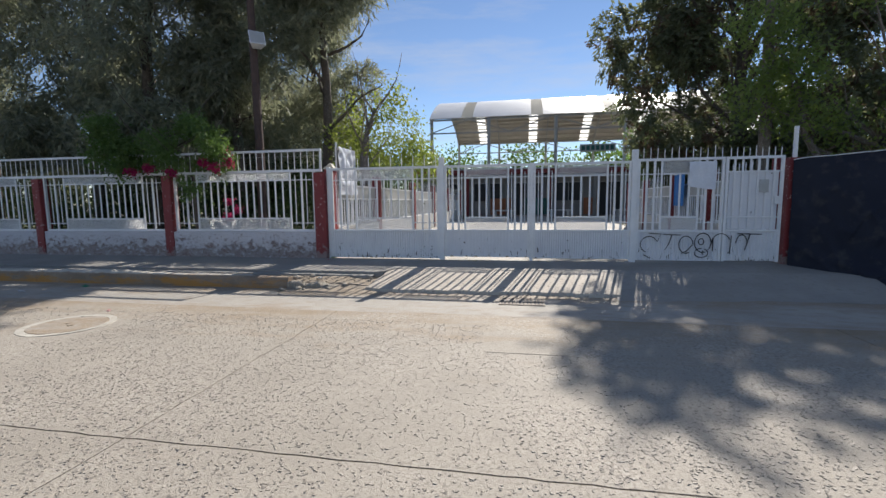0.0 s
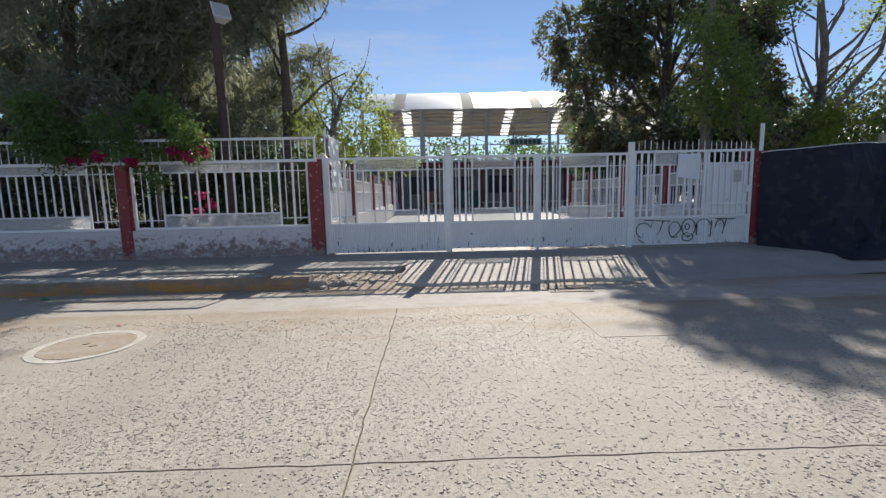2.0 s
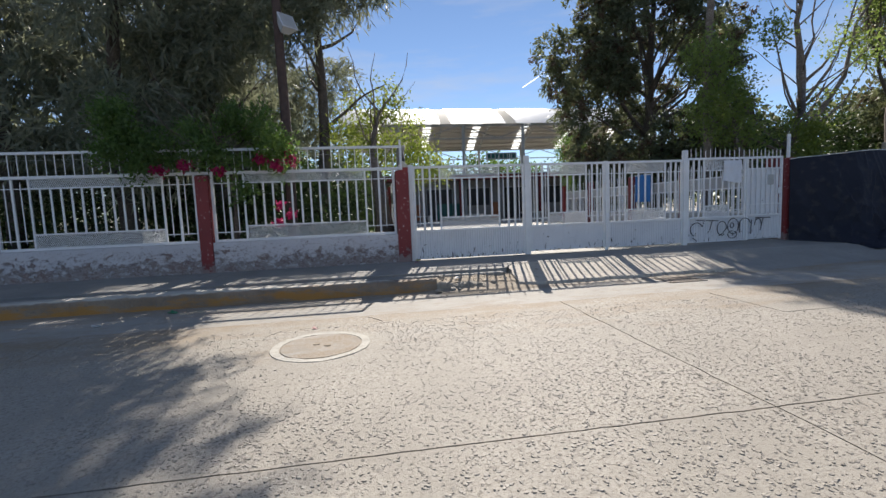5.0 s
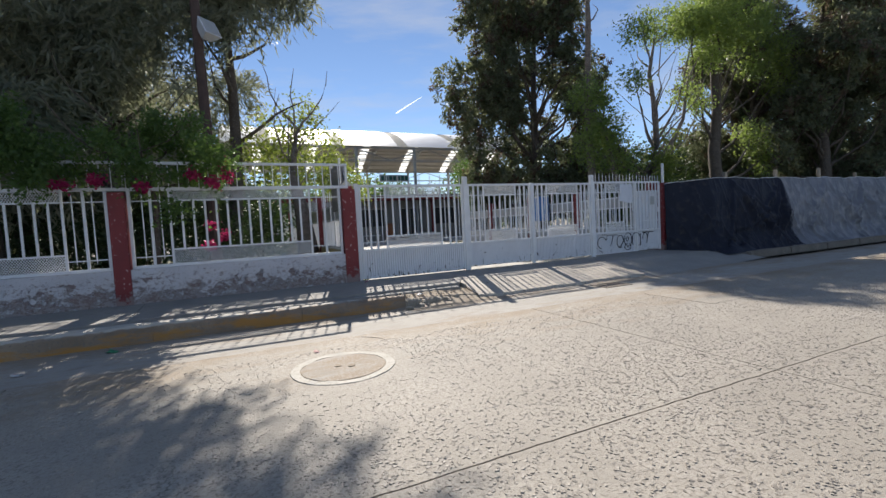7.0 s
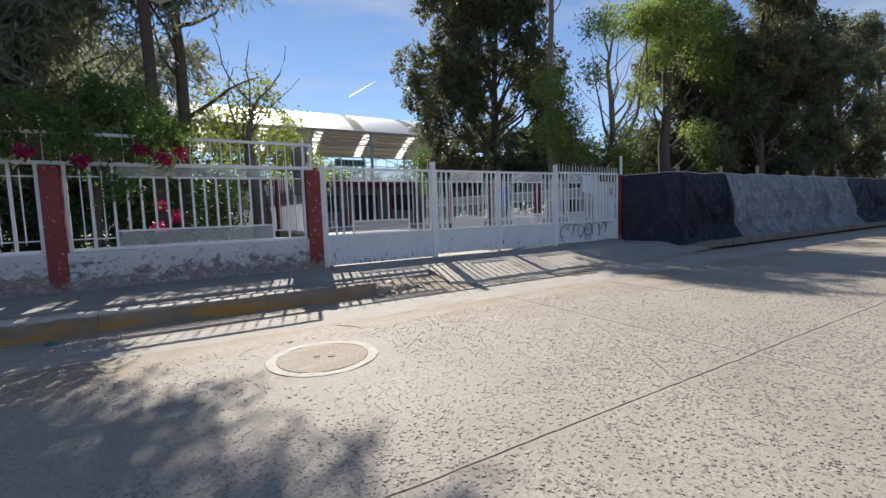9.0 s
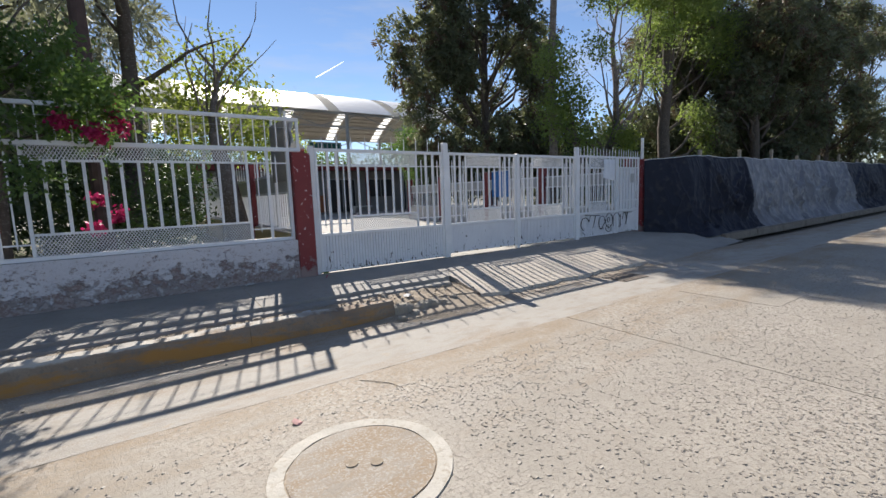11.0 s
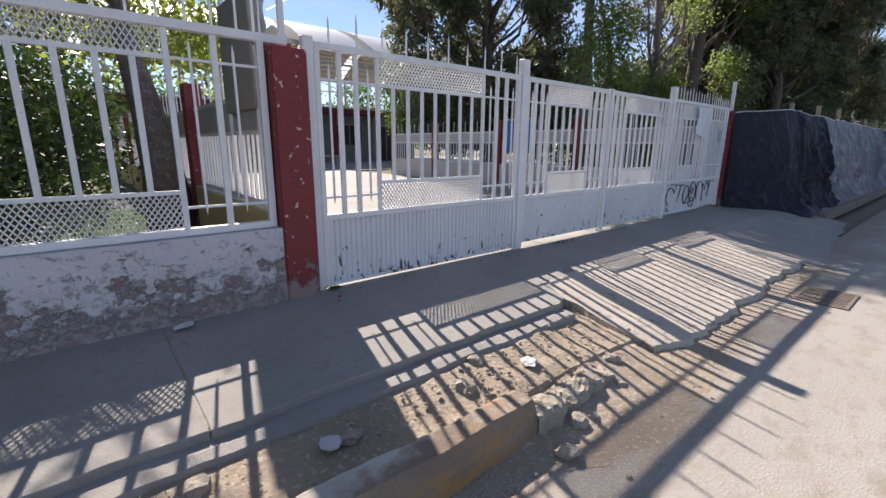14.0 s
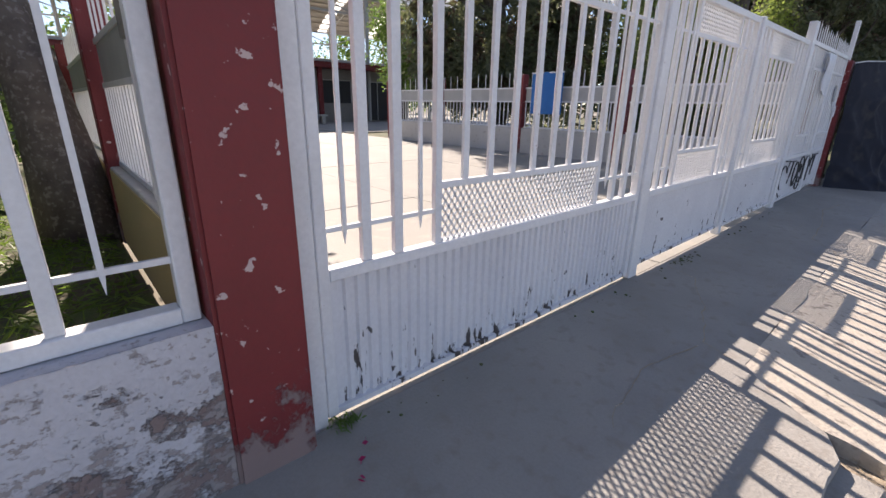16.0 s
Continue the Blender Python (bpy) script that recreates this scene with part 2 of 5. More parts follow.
DRY = leaf_mat("dry_brown_foliage", (0.06, 0.042, 0.03), (0.13, 0.095, 0.065), (0.20, 0.14, 0.08), 0.3)
FRESH = leaf_mat("fresh_green_leaves", (0.075, 0.115, 0.03), (0.20, 0.24, 0.06), (0.35, 0.42, 0.08), 0.48)
LEAF = leaf_mat("mid_green_leaves", (0.045, 0.085, 0.025), (0.10, 0.16, 0.045), (0.18, 0.30, 0.06), 0.42)
BLOOM = leaf_mat("magenta_bracts", (0.30, 0.012, 0.07), (0.44, 0.03, 0.13), (0.5, 0.03, 0.14), 0.40)
PALELEAF = leaf_mat("light_green_leaves", (0.06, 0.095, 0.03), (0.15, 0.20, 0.055), (0.33, 0.43, 0.10), 0.5)
# darkened copy of the green leaves: deep shade is put into the colour
SHADELEAF = leaf_mat("shrub_leaves_painted_shade", (0.022, 0.042, 0.016), (0.055, 0.085, 0.03), (0.08, 0.14, 0.03), 0.22)
GRASS = leaf_mat("lawn_grass", (0.06, 0.12, 0.02), (0.16, 0.24, 0.05), (0.25, 0.38, 0.06), 0.4)
SOIL = mat("garden_soil", (0.10, 0.11, 0.05), (0.14, 0.11, 0.075), 1.3, (0.07, 0.10, 0.03), 5, 0.55, 0.1, 0.95, 0.8, 40)
EARTH = mat("dusty_ground", (0.27, 0.23, 0.18), (0.20, 0.18, 0.13), 0.3, rough=0.95, bump=0.4, bump_scale=12)
COURT = mat("court_concrete", (0.35, 0.332, 0.298), (0.29, 0.276, 0.248), 0.9, (0.34, 0.31, 0.27), 5, 0.64, 0.06, 0.8, 0.3, 50, random_tint=0.05)
ROOF = mat("white_roof_sheet", (0.78, 0.78, 0.77), (0.68, 0.68, 0.67), 0.6, rough=0.4, bump=0.1)
UNDER = mat("roof_underside", (0.62, 0.58, 0.52), (0.54, 0.50, 0.45), 1.0, rough=0.6, bump=0.1)
SKYLIGHT = leaf_mat("translucent_skylight", (0.75, 0.75, 0.72), (0.75, 0.75, 0.72), (0.95, 0.95, 0.9), 0.8)
STEEL = mat("grey_painted_steel", (0.50, 0.50, 0.49), (0.42, 0.42, 0.41), 3, rough=0.5, bump=0.1)
WALL_GREY = mat("grey_rendered_wall", (0.33, 0.31, 0.29), (0.27, 0.255, 0.24), 1.2, (0.2, 0.19, 0.18), 8, 0.65, 0.08, 0.9, 0.3, 40)
WALL_PALE = mat("pale_rendered_wall", (0.62, 0.60, 0.57), (0.53, 0.51, 0.48), 1.2, (0.4, 0.37, 0.34), 10, 0.66, 0.06, 0.9, 0.3, 40)
CREAM = mat("cream_painted_wall", (0.60, 0.47, 0.24), (0.54, 0.43, 0.23), 1.5, rough=0.85, bump=0.3)
# near-black that stands for shade inside openings and the drain
DARK = mat("opening_shade_black", (0.03, 0.03, 0.032), (0.04, 0.04, 0.042), 1.0, rough=0.6)
BLUE = mat("blue_cloth_banner", (0.03, 0.20, 0.55), (0.025, 0.16, 0.47), 3, rough=0.75, bump=0.3, bump_scale=120)
PAPER = mat("white_plastic_sheet", (0.72, 0.74, 0.80), (0.66, 0.68, 0.75), 4, rough=0.35, bump=0.2, bump_scale=30)
IRON = mat("rusty_cast_iron", (0.26, 0.22, 0.18), (0.19, 0.15, 0.12), 12, rough=0.75, metal=0.2, bump=0.4)
GREEN = mat("dark_green_paint", (0.03, 0.14, 0.12), (0.025, 0.11, 0.10), 2, rough=0.5)
ORANGE = mat("orange_mural_paint", (0.45, 0.17, 0.08), (0.36, 0.14, 0.07), 1.5, rough=0.7)
LITTER = mat("litter_paper", (0.6, 0.6, 0.6), (0.5, 0.5, 0.52), 9, rough=0.6)
PINK = mat("pink_rubber_scrap", (0.55, 0.30, 0.27), (0.5, 0.27, 0.25), 9, rough=0.7)
GREENGLASS = mat("green_plastic_scrap", (0.03, 0.22, 0.11), (0.04, 0.28, 0.14), 9, rough=0.3)
# emission stands in for sunlight on the vapour
CLOUD = bpy.data.materials.new("vapour_white_glow")
CLOUD.use_nodes = True
CLOUD.node_tree.nodes["Principled BSDF"].inputs["Emission Color"].default_value = (1, 1, 1, 1)
CLOUD.node_tree.nodes["Principled BSDF"].inputs["Emission Strength"].default_value = 0.9


# ---- mesh tools ----
class Geo:
    """Collects vertices and faces, then makes one mesh."""
    def __init__(self):
        self.v, self.f = [], []

    def box(self, x0, x1, y0, y1, z0, z1):
        k = len(self.v)
        self.v += [(x, y, z) for z in (z0, z1) for x, y in ((x0, y0), (x1, y0), (x1, y1), (x0, y1))]
        self.f += [tuple(k + i for i in q) for q in ((3, 2, 1, 0), (4, 5, 6, 7), (0, 1, 5, 4), (1, 2, 6, 5), (2, 3, 7, 6), (3, 0, 4, 7))]
        return self

    def hull(self, low, high):
        """A prism between two rings of as many points."""
        k, n = len(self.v), len(low)
        self.v += list(low) + list(high)
        self.f += [tuple(k + i for i in reversed(range(n))), tuple(k + n + i for i in range(n))]
        self.f += [(k + i, k + (i + 1) % n, k + n + (i + 1) % n, k + n + i) for i in range(n)]
        return self

    def tube(self, path, radii, sides=8):
        """A tapered tube along a path, with closed ends."""
        path = [Vector(p) for p in path]
        radii = radii if hasattr(radii, "__len__") else [radii] * len(path)
        k = len(self.v)
        for i, p in enumerate(path):
            d = (path[min(i + 1, len(path) - 1)] - path[max(i - 1, 0)]).normalized()
            a = d.cross(Vector((0, 0, 1)) if abs(d.z) < 0.9 else Vector((1, 0, 0))).normalized()
            c = d.cross(a)
            self.v += [tuple(p + radii[i] * (math.cos(w) * a + math.sin(w) * c)) for w in (2 * math.pi * s / sides for s in range(sides))]
        for i in range(len(path) - 1):
            for s in range(sides):
                u = (s + 1) % sides
                self.f.append((k + i * sides + s, k + i * sides + u, k + (i + 1) * sides + u, k + (i + 1) * sides + s))
        self.f += [tuple(k + s for s in range(sides)), tuple(k + (len(path) - 1) * sides + s for s in reversed(range(sides)))]
        return self

    def grid(self, nu, nv, place):
        k = len(self.v)
        self.v += [tuple(place(u / nu, w / nv)) for w in range(nv + 1) for u in range(nu + 1)]
        self.f += [(k + w * (nu + 1) + u, k + w * (nu + 1) + u + 1, k + (w + 1) * (nu + 1) + u + 1, k + (w + 1) * (nu + 1) + u) for w in range(nv) for u in range(nu)]
        return self

    def mesh(self, name, material, smooth=False):
        me = bpy.data.meshes.new(name)
        me.from_pydata(self.v, [], self.f)
        me.materials.append(material)
        if smooth:
            me.shade_smooth()
        bm = bmesh.new()
        bm.from_mesh(me)
        bmesh.ops.recalc_face_normals(bm, faces=bm.faces)
        bm.to_mesh(me)
        bm.free()
        return me


def part(name, geo, material, parent, label="", smooth=False):
    ob = new(name, geo.mesh(name, material, smooth) if isinstance(geo, Geo) else geo)
    ob.parent = parent
    return tagged(ob, label)


def thing(name, label, category, at=(0, 0, 0), group="", kind=""):
    ob = new(name)
    ob.location = at
    return tagged(ob, label, category, group, kind)


def solid(name, geo, material, label, category="", kind="", group="", smooth=False):
    return tagged(new(name, geo.mesh(name, material, smooth)), label, category, group, kind)


def bevelled(geo, width=0.006, segments=1):
    """The same shape with its hard edges rounded off."""
    me = bpy.data.meshes.new("tmp")
    me.from_pydata(geo.v, [], geo.f)
    bm = bmesh.new()
    bm.from_mesh(me)
    bmesh.ops.bevel(bm, geom=list(bm.edges), offset=width, segments=segments, affect="EDGES")
    out = Geo()
    bm.verts.index_update()
    out.v = [tuple(v.co) for v in bm.verts]
    out.f = [tuple(v.index for v in f.verts) for f in bm.faces]
    bm.free()
    bpy.data.meshes.remove(me)
    return out


def rough_up(geo, amount, scale, keep_below=None):
    """Pushes the vertices about by a smooth noise, for worn and broken edges."""
    for i, p in enumerate(geo.v):
        d = noise.noise_vector(Vector(p) * scale) * amount
        geo.v[i] = (p[0] + d.x, p[1] + d.y, p[2] + (d.z if keep_below is None or p[2] > keep_below else 0))
    return geo


def at_place(geo, m):
    geo.v = [tuple(m @ Vector(p)) for p in geo.v]
    return geo


rng = np.random.default_rng(7)


def leaves_mesh(name, material, centres, length, width, spread=1.0, droop=0.0):
    """One small blade at each centre, along its given direction or turned at random; droop makes the blades hang."""
    if isinstance(centres, tuple):
        c, d = centres
        n = len(c)
    else:
        c = np.asarray(centres, float)
        n = len(c)
        d = rng.normal(size=(n, 3))
    d = d.copy()
    d[:, 2] = d[:, 2] * spread - droop
    d /= np.linalg.norm(d, axis=1)[:, None] + 1e-9
    side = np.cross(d, rng.normal(size=(n, 3)))
    side /= np.linalg.norm(side, axis=1)[:, None] + 1e-9
    ln = length * rng.uniform(0.6, 1.3, n)[:, None]
    wd = width * rng.uniform(0.7, 1.3, n)[:, None]
    a, b = c - d * ln / 2, c + d * ln / 2
    v = np.stack([a, c + side * wd / 2 - d * ln * 0.05, b, c - side * wd / 2 - d * ln * 0.05], 1).reshape(-1, 3)
    me = bpy.data.meshes.new(name)
    me.vertices.add(4 * n); me.vertices.foreach_set("co", v.ravel().astype(np.float32))
    me.loops.add(4 * n); me.loops.foreach_set("vertex_index", np.arange(4 * n, dtype=np.int32))
    me.polygons.add(n); me.polygons.foreach_set("loop_start", np.arange(0, 4 * n, 4, dtype=np.int32))
    me.update(calc_edges=True)
    me.materials.append(material)
    return me


def clumps(blobs, count, clump=0.35, per=14):
    """Places for leaves, in clumps that lie towards the outside of some soft blobs (x, y, z, rx, ry, rz)."""
    c = clump_centres(blobs, max(1, count // per))[0]
    return (c[:, None, :] + rng.normal(size=(len(c), per, 3)) * clump * 0.5).reshape(-1, 3)


def clump_centres(blobs, n):
    blobs = np.asarray(blobs, float)
    vol = blobs[:, 3] * blobs[:, 4] * blobs[:, 5]
    k = rng.choice(len(blobs), n, p=vol / vol.sum())
    d = rng.normal(size=(n, 3))
    d /= np.linalg.norm(d, axis=1)[:, None]
    r = rng.uniform(0.1, 1.0, n) ** 0.5
    return blobs[k, :3] + d * r[:, None] * blobs[k, 3:], d


def sprays(blobs, count, long=0.8, thick=0.09, per=22, fall=0.8, loose=0.5):
    """Leaves strung along hanging twigs: places and directions."""
    c, d = clump_centres(blobs, max(1, count // per))
    axis = d * 0.7 + rng.normal(size=d.shape) * 0.45
    axis[:, 2] -= fall
    axis /= np.linalg.norm(axis, axis=1)[:, None]
    s = rng.uniform(-0.5, 0.5, (len(c), per, 1)) * long * rng.uniform(0.6, 1.4, (len(c), 1, 1))
    p = c[:, None, :] + axis[:, None, :] * s + rng.normal(size=(len(c), per, 3)) * thick
    w = axis[:, None, :] + rng.normal(size=(len(c), per, 3)) * loose
    return p.reshape(-1, 3), w.reshape(-1, 3)

# ---- ground, road, pavement ----
def spread_ground(u, w):
    return ((u - 0.5) * 1600, (w - 0.5) * 1600, -0.16)
solid("ground", Geo().grid(8, 8, spread_ground), EARTH, "dusty open ground round the street", kind="structure")

road = thing("road", "pale exposed-aggregate concrete road with open joints", "road", kind="structure")
JOINTS_X = (-46, -40, -34, -28, -22, -15, -8.9, -2.82, 3.3, 9.4, 15.5, 21.5, 27.5, 34, 46)
JOINTS_Y = (-4.4, 1.74, 5.10)
for j in range(2):
    for i in range(len(JOINTS_X) - 1):
        x0, x1, y0, y1 = JOINTS_X[i] + 0.006, JOINTS_X[i + 1] - 0.006, JOINTS_Y[j] + 0.007, JOINTS_Y[j + 1] - 0.007
        n = max(2, int((x1 - x0) / 0.12)) if -10 < x0 < 4 else 6
        g = Geo()
        lo, hi = [], []
        ring = [(x0 + (x1 - x0) * k / n, y0) for k in range(n)] + [(x1, y0)] + [(x1, y0 + (y1 - y0) * k / 20) for k in range(1, 20)]
        ring += [(x1 - (x1 - x0) * k / n, y1) for k in range(n)] + [(x0, y1)] + [(x0, y1 - (y1 - y0) * k / 20) for k in range(1, 20)]
        for x, y in ring:
            d = noise.noise_vector(Vector((x * 6, y * 6, 1.3))) * 0.016
            lo.append((x + d.x, y + d.y, -0.12)); hi.append((x + d.x, y + d.y, 0.0))
        part("slab", g.hull(lo, hi), ROAD, road)
part("joint_fill", Geo().box(-46, 46, -4.4, 5.1, -0.13, -0.028), DIRT, road, "dark dirt in the open joints")
part("gutter_strip", rough_up(Geo().grid(400, 10, lambda u, w: (-46 + 92 * u, 5.095 + 1.42 * w, 0.0)), 0.004, 2.0), GUTTER, road, "smooth concrete gutter strip stained with earth")
# shallow square cut-out patch in the slab
part("patch", Geo().box(-0.64, 0.18, 3.72, 4.9, -0.02, 0.004), ROAD, road, "square patch of newer concrete")


def stone_field():
    """Flat stones of the exposed aggregate, set in the slabs near the walk."""
    verts, faces = [], []
    r = random.Random(11)
    for _ in range(46000):
        x, y = r.uniform(-9.5, 4.5), r.uniform(-0.2, 4.7)
        y = y if r.random() < 0.75 else r.uniform(0.2, 2.6)
        if abs(y - 1.74) < 0.03 or abs(x + 2.82) < 0.02 or math.hypot(x + 5.94, y - 3.93) < 0.68 or (-0.66 < x < 0.2 and y > 3.7):
            continue
        if noise.noise(Vector((x * 0.6, y * 0.6, 4.0))) + (4.2 - y) * 0.1 < r.uniform(-0.55, 0.35):
            continue
        a, s, h = r.uniform(0, 6.28), r.uniform(0.006, 0.017), r.uniform(0.0015, 0.0045)
        k, c, d = len(verts), math.cos(a), math.sin(a)
        tilt = r.uniform(-0.3, 0.3) * s, r.uniform(-0.3, 0.3) * s
        for level, grow in ((-0.004, 1.25), (h, 0.8)):
            for q in range(5):
                w = 2 * math.pi * (q + r.uniform(-0.2, 0.2)) / 5
                px, py = s * grow * math.cos(w), 0.74 * s * grow * math.sin(w)
                verts.append((x + px * c - py * d, y + px * d + py * c, level + (tilt[0] * px + tilt[1] * py) / s if level > 0 else level))
        faces += [tuple(k + 5 + q for q in range(5))] + [(k + q, k + (q + 1) % 5, k + 5 + (q + 1) % 5, k + 5 + q) for q in range(5)]
    me = bpy.data.meshes.new("aggregate_stones")
    me.from_pydata(verts, [], faces)
    me.materials.append(STONE)
    return me
stones = part("aggregate_stones", stone_field(), STONE, road, "small flat stones showing in the worn concrete")
tagged(stones, kind="stuff")

# manhole: pale concrete ring, round lid with two lifting holes
manhole = thing("manhole_cover", "round pale concrete manhole cover set in the road", "manhole", (-5.94, 3.93, 0.0))
def ring_geo(r0, r1, z0, z1, n=48):
    g = Geo()
    for k in range(n):
        for r, z in ((r0, z0), (r0, z1), (r1, z1), (r1, z0)):
            w = 2 * math.pi * k / n
            g.v.append((r * math.cos(w), r * math.sin(w), z))
    for k in range(n):
        u = (k + 1) % n
        for q in range(4):
            p = (q + 1) % 4
            g.f.append((4 * k + q, 4 * u + q, 4 * u + p, 4 * k + p))
    return g
def disc_geo(r, z0, z1, n=40):
    ring = [(r * math.cos(2 * math.pi * k / n), r * math.sin(2 * math.pi * k / n)) for k in range(n)]
    return Geo().hull([(x, y, z0) for x, y in ring], [(x, y, z1) for x, y in ring])
part("ring", rough_up(ring_geo(0.415, 0.50, -0.05, 0.006), 0.008, 7.0), mat("worn_ring_concrete", (0.56, 0.53, 0.47), (0.46, 0.43, 0.37), 5.0, (0.36, 0.32, 0.26), 24, 0.6, 0.06, 0.8, 0.4, 70), manhole, "worn pale concrete ring")
part("gap", disc_geo(0.418, -0.05, 0.001), DIRT, manhole, "dark dirty joint round the lid")
part("lid", rough_up(disc_geo(0.405, -0.04, 0.007), 0.006, 6.0), GUTTER, manhole, "grey concrete lid")
for dx, dy in ((-0.05, 0.04), (0.07, -0.03)):
    part("lifting_hole", at_place(disc_geo(0.035, 0.0, 0.0135, 12), pose(dx, dy, 0)), DIRT, manhole, "dirt-filled lifting hole")

# drain grate in the gutter
grate = thing("drain_grate", "slotted iron drain grate in the gutter", "drain", (-0.27, 5.98, 0.0))
# no hollow here: a near-black block paints the shade between the bars
part("pit", Geo().box(-0.31, 0.31, -0.2, 0.2, -0.04, 0.002), DARK, grate, "near-black block standing for the shade in the pit")
part("rim", Geo().box(-0.33, 0.33, -0.22, -0.19, -0.02, 0.012).box(-0.33, 0.33, 0.19, 0.22, -0.02, 0.012).box(-0.33, -0.3, -0.19, 0.19, -0.02, 0.012).box(0.3, 0.33, -0.19, 0.19, -0.02, 0.012), IRON, grate)
gbar = Geo().box(-0.016, 0.016, -0.19, 0.19, -0.02, 0.012).mesh("bar", IRON)
for k in range(11):
    part("bar", gbar, IRON, grate).location.x = -0.27 + 0.054 * k

# pavement: slabs that rise towards the fence
pavement = thing("pavement", "worn grey concrete pavement along the fence", "pavement", kind="structure")
def pave_z(y):
    return 0.20 + (y - 7.3) * 0.048
px = [-46, -40, -34, -28, -22, -19, -16.2, -13.6, -11.0, -8.35, -5.73, 3.2, 6.0]
for a, b in zip(px[:-1], px[1:]):
    n = 60 if b - a > 5 and b > -5 else 14
    ring = []
    for k in range(n + 1):
        x = a + 0.002 + (b - a - 0.004) * k / n
        y = 7.29 if x < -2.93 else min(7.72, 7.29 + (x + 2.93) * 1.6)
        ring.append((x, y + 0.03 * noise.noise(Vector((x * 3, 0.4, 0))) + 0.012 * noise.noise(Vector((x * 13, 0.9, 0)))))
    ring += [(b - 0.002, 8.66), (a + 0.002, 8.66)]
    part("slab", bevelled(Geo().hull([(x, y, 0.02) for x, y in ring], [(x, y, pave_z(y)) for x, y in ring]), 0.006), PAVE, pavement)
part("joint_fill", Geo().hull([(-5.745, 7.33, 0.03), (-5.715, 7.33, 0.03), (-5.715, 8.64, 0.03), (-5.745, 8.64, 0.03)], [(-5.745, 7.33, pave_z(7.33) - 0.005), (-5.715, 7.33, pave_z(7.33) - 0.005), (-5.715, 8.64, pave_z(8.64) - 0.005), (-5.745, 8.64, pave_z(8.64) - 0.005)]), DIRT, pavement, "dirt packed in the joint")
# lower footing that sticks out under the slab's edge
x0 = -30.0
while x0 < -3.1:
    x1 = min(x0 + 2.3, -3.02)
    def footing(u, w, a=x0, b=x1):
        x = a + (b - a) * u
        y, z = ((7.135, 0.04), (7.14, 0.125), (7.152, 0.148), (7.22, 0.152), (7.32, 0.154))[round(w * 4)]
        d = noise.noise_vector(Vector((x * 4, y * 6, 5))) * 0.022 + noise.noise_vector(Vector((x * 17, y * 17, 2))) * 0.008
        return x, y + (d.y if w < 0.9 else 0), z + d.z * 0.5
    part("footing", Geo().grid(40, 4, footing), PAVE, pavement)
    x0 = x1
# cracks: thin dark earth-filled gaps that wander over the slab
def crack(points, width):
    g = Geo()
    pts = []
    for (xa, ya), (xb, yb) in zip(points[:-1], points[1:]):
        for k in range(8):
            x, y = xa + (xb - xa) * k / 8, ya + (yb - ya) * k / 8
            pts.append((x + 0.03 * noise.noise(Vector((x * 9, y * 9, 1))), y + 0.03 * noise.noise(Vector((x * 9, y * 9, 6)))))
    for k in range(len(pts) - 1):
        w = width * (0.6 + 0.6 * abs(noise.noise(Vector((pts[k][0] * 11, pts[k][1] * 11, 3)))))
        (xa, ya), (xb, yb) = pts[k], pts[k + 1]
        q = len(g.v)
        za, zb = pave_z(ya) + 0.0025, pave_z(yb) + 0.0025
        g.v += [(xa - w, ya - w, za), (xa + w, ya + w, za), (xb + w, yb + w, zb), (xb - w, yb - w, zb)]
        g.f.append((q, q + 1, q + 2, q + 3))
    return g
for pts, w in (([(-2.65, 7.72), (-2.55, 7.95), (-2.1, 8.1), (-1.6, 8.35), (-1.5, 8.6)], 0.006), ([(0.2, 7.75), (0.6, 8.0), (1.4, 8.05), (2.4, 8.2), (3.1, 8.1)], 0.007), ([(-3.6, 7.95), (-3.1, 8.05), (-2.55, 7.95)], 0.004), ([(-7.2, 7.4), (-6.9, 7.9), (-6.95, 8.5)], 0.003)):
    part("crack", crack(pts, w), DIRT, pavement, "dark crack filled with dirt")
# driveway ramp with a ragged front edge
def ramp_edge(x):
    return 6.47 + 0.10 * noise.noise(Vector((x * 2.3, 7.7, 0))) + 0.05 * noise.noise(Vector((x * 9, 1.7, 0)))
def ramp(u, w):
    x = -2.86 + 4.1 * u + (1 - u) * 0.16 * (w - 0.5) + 0.05 * noise.noise(Vector((w * 6, u * 3, 3)))
    y = ramp_edge(x) + (7.73 - ramp_edge(x)) * w
    z = 0.05 + 0.17 * w + 0.008 * noise.noise(Vector((x * 2, y * 2, 0)))
    return x, y, z
g = Geo().grid(80, 22, ramp)
def skirt(u, w):
    x, y, z = ramp(u, 0)
    return x, y - 0.03 * w * (1 + noise.noise(Vector((x * 14, 2, 0)))), z * (1 - w) - 0.01 * w
g.grid(80, 1, skirt)
def skirt_side(u, w):
    x, y, z = ramp(0, u)
    return x + 0.03 * w * noise.noise(Vector((y * 9, 1, 0))), y, z * (1 - w)
g.grid(22, 1, skirt_side)
part("driveway_ramp", g, RAMP, pavement, "cracked driveway ramp with a broken front edge")
def side_ramp(u, w):
    x = 1.16 + 5.0 * u
    front = 6.22 + 0.5 * u + 0.1 * noise.noise(Vector((x * 2, 4, 4)))
    y = front + (7.73 - front) * w
    return x, y, -0.006 + 0.228 * w ** 1.2 + 0.008 * noise.noise(Vector((x * 1.6, y * 2, 5)))
part("side_ramp", Geo().grid(40, 14, side_ramp), PAVE, pavement, "flush concrete driveway sloping to the road")
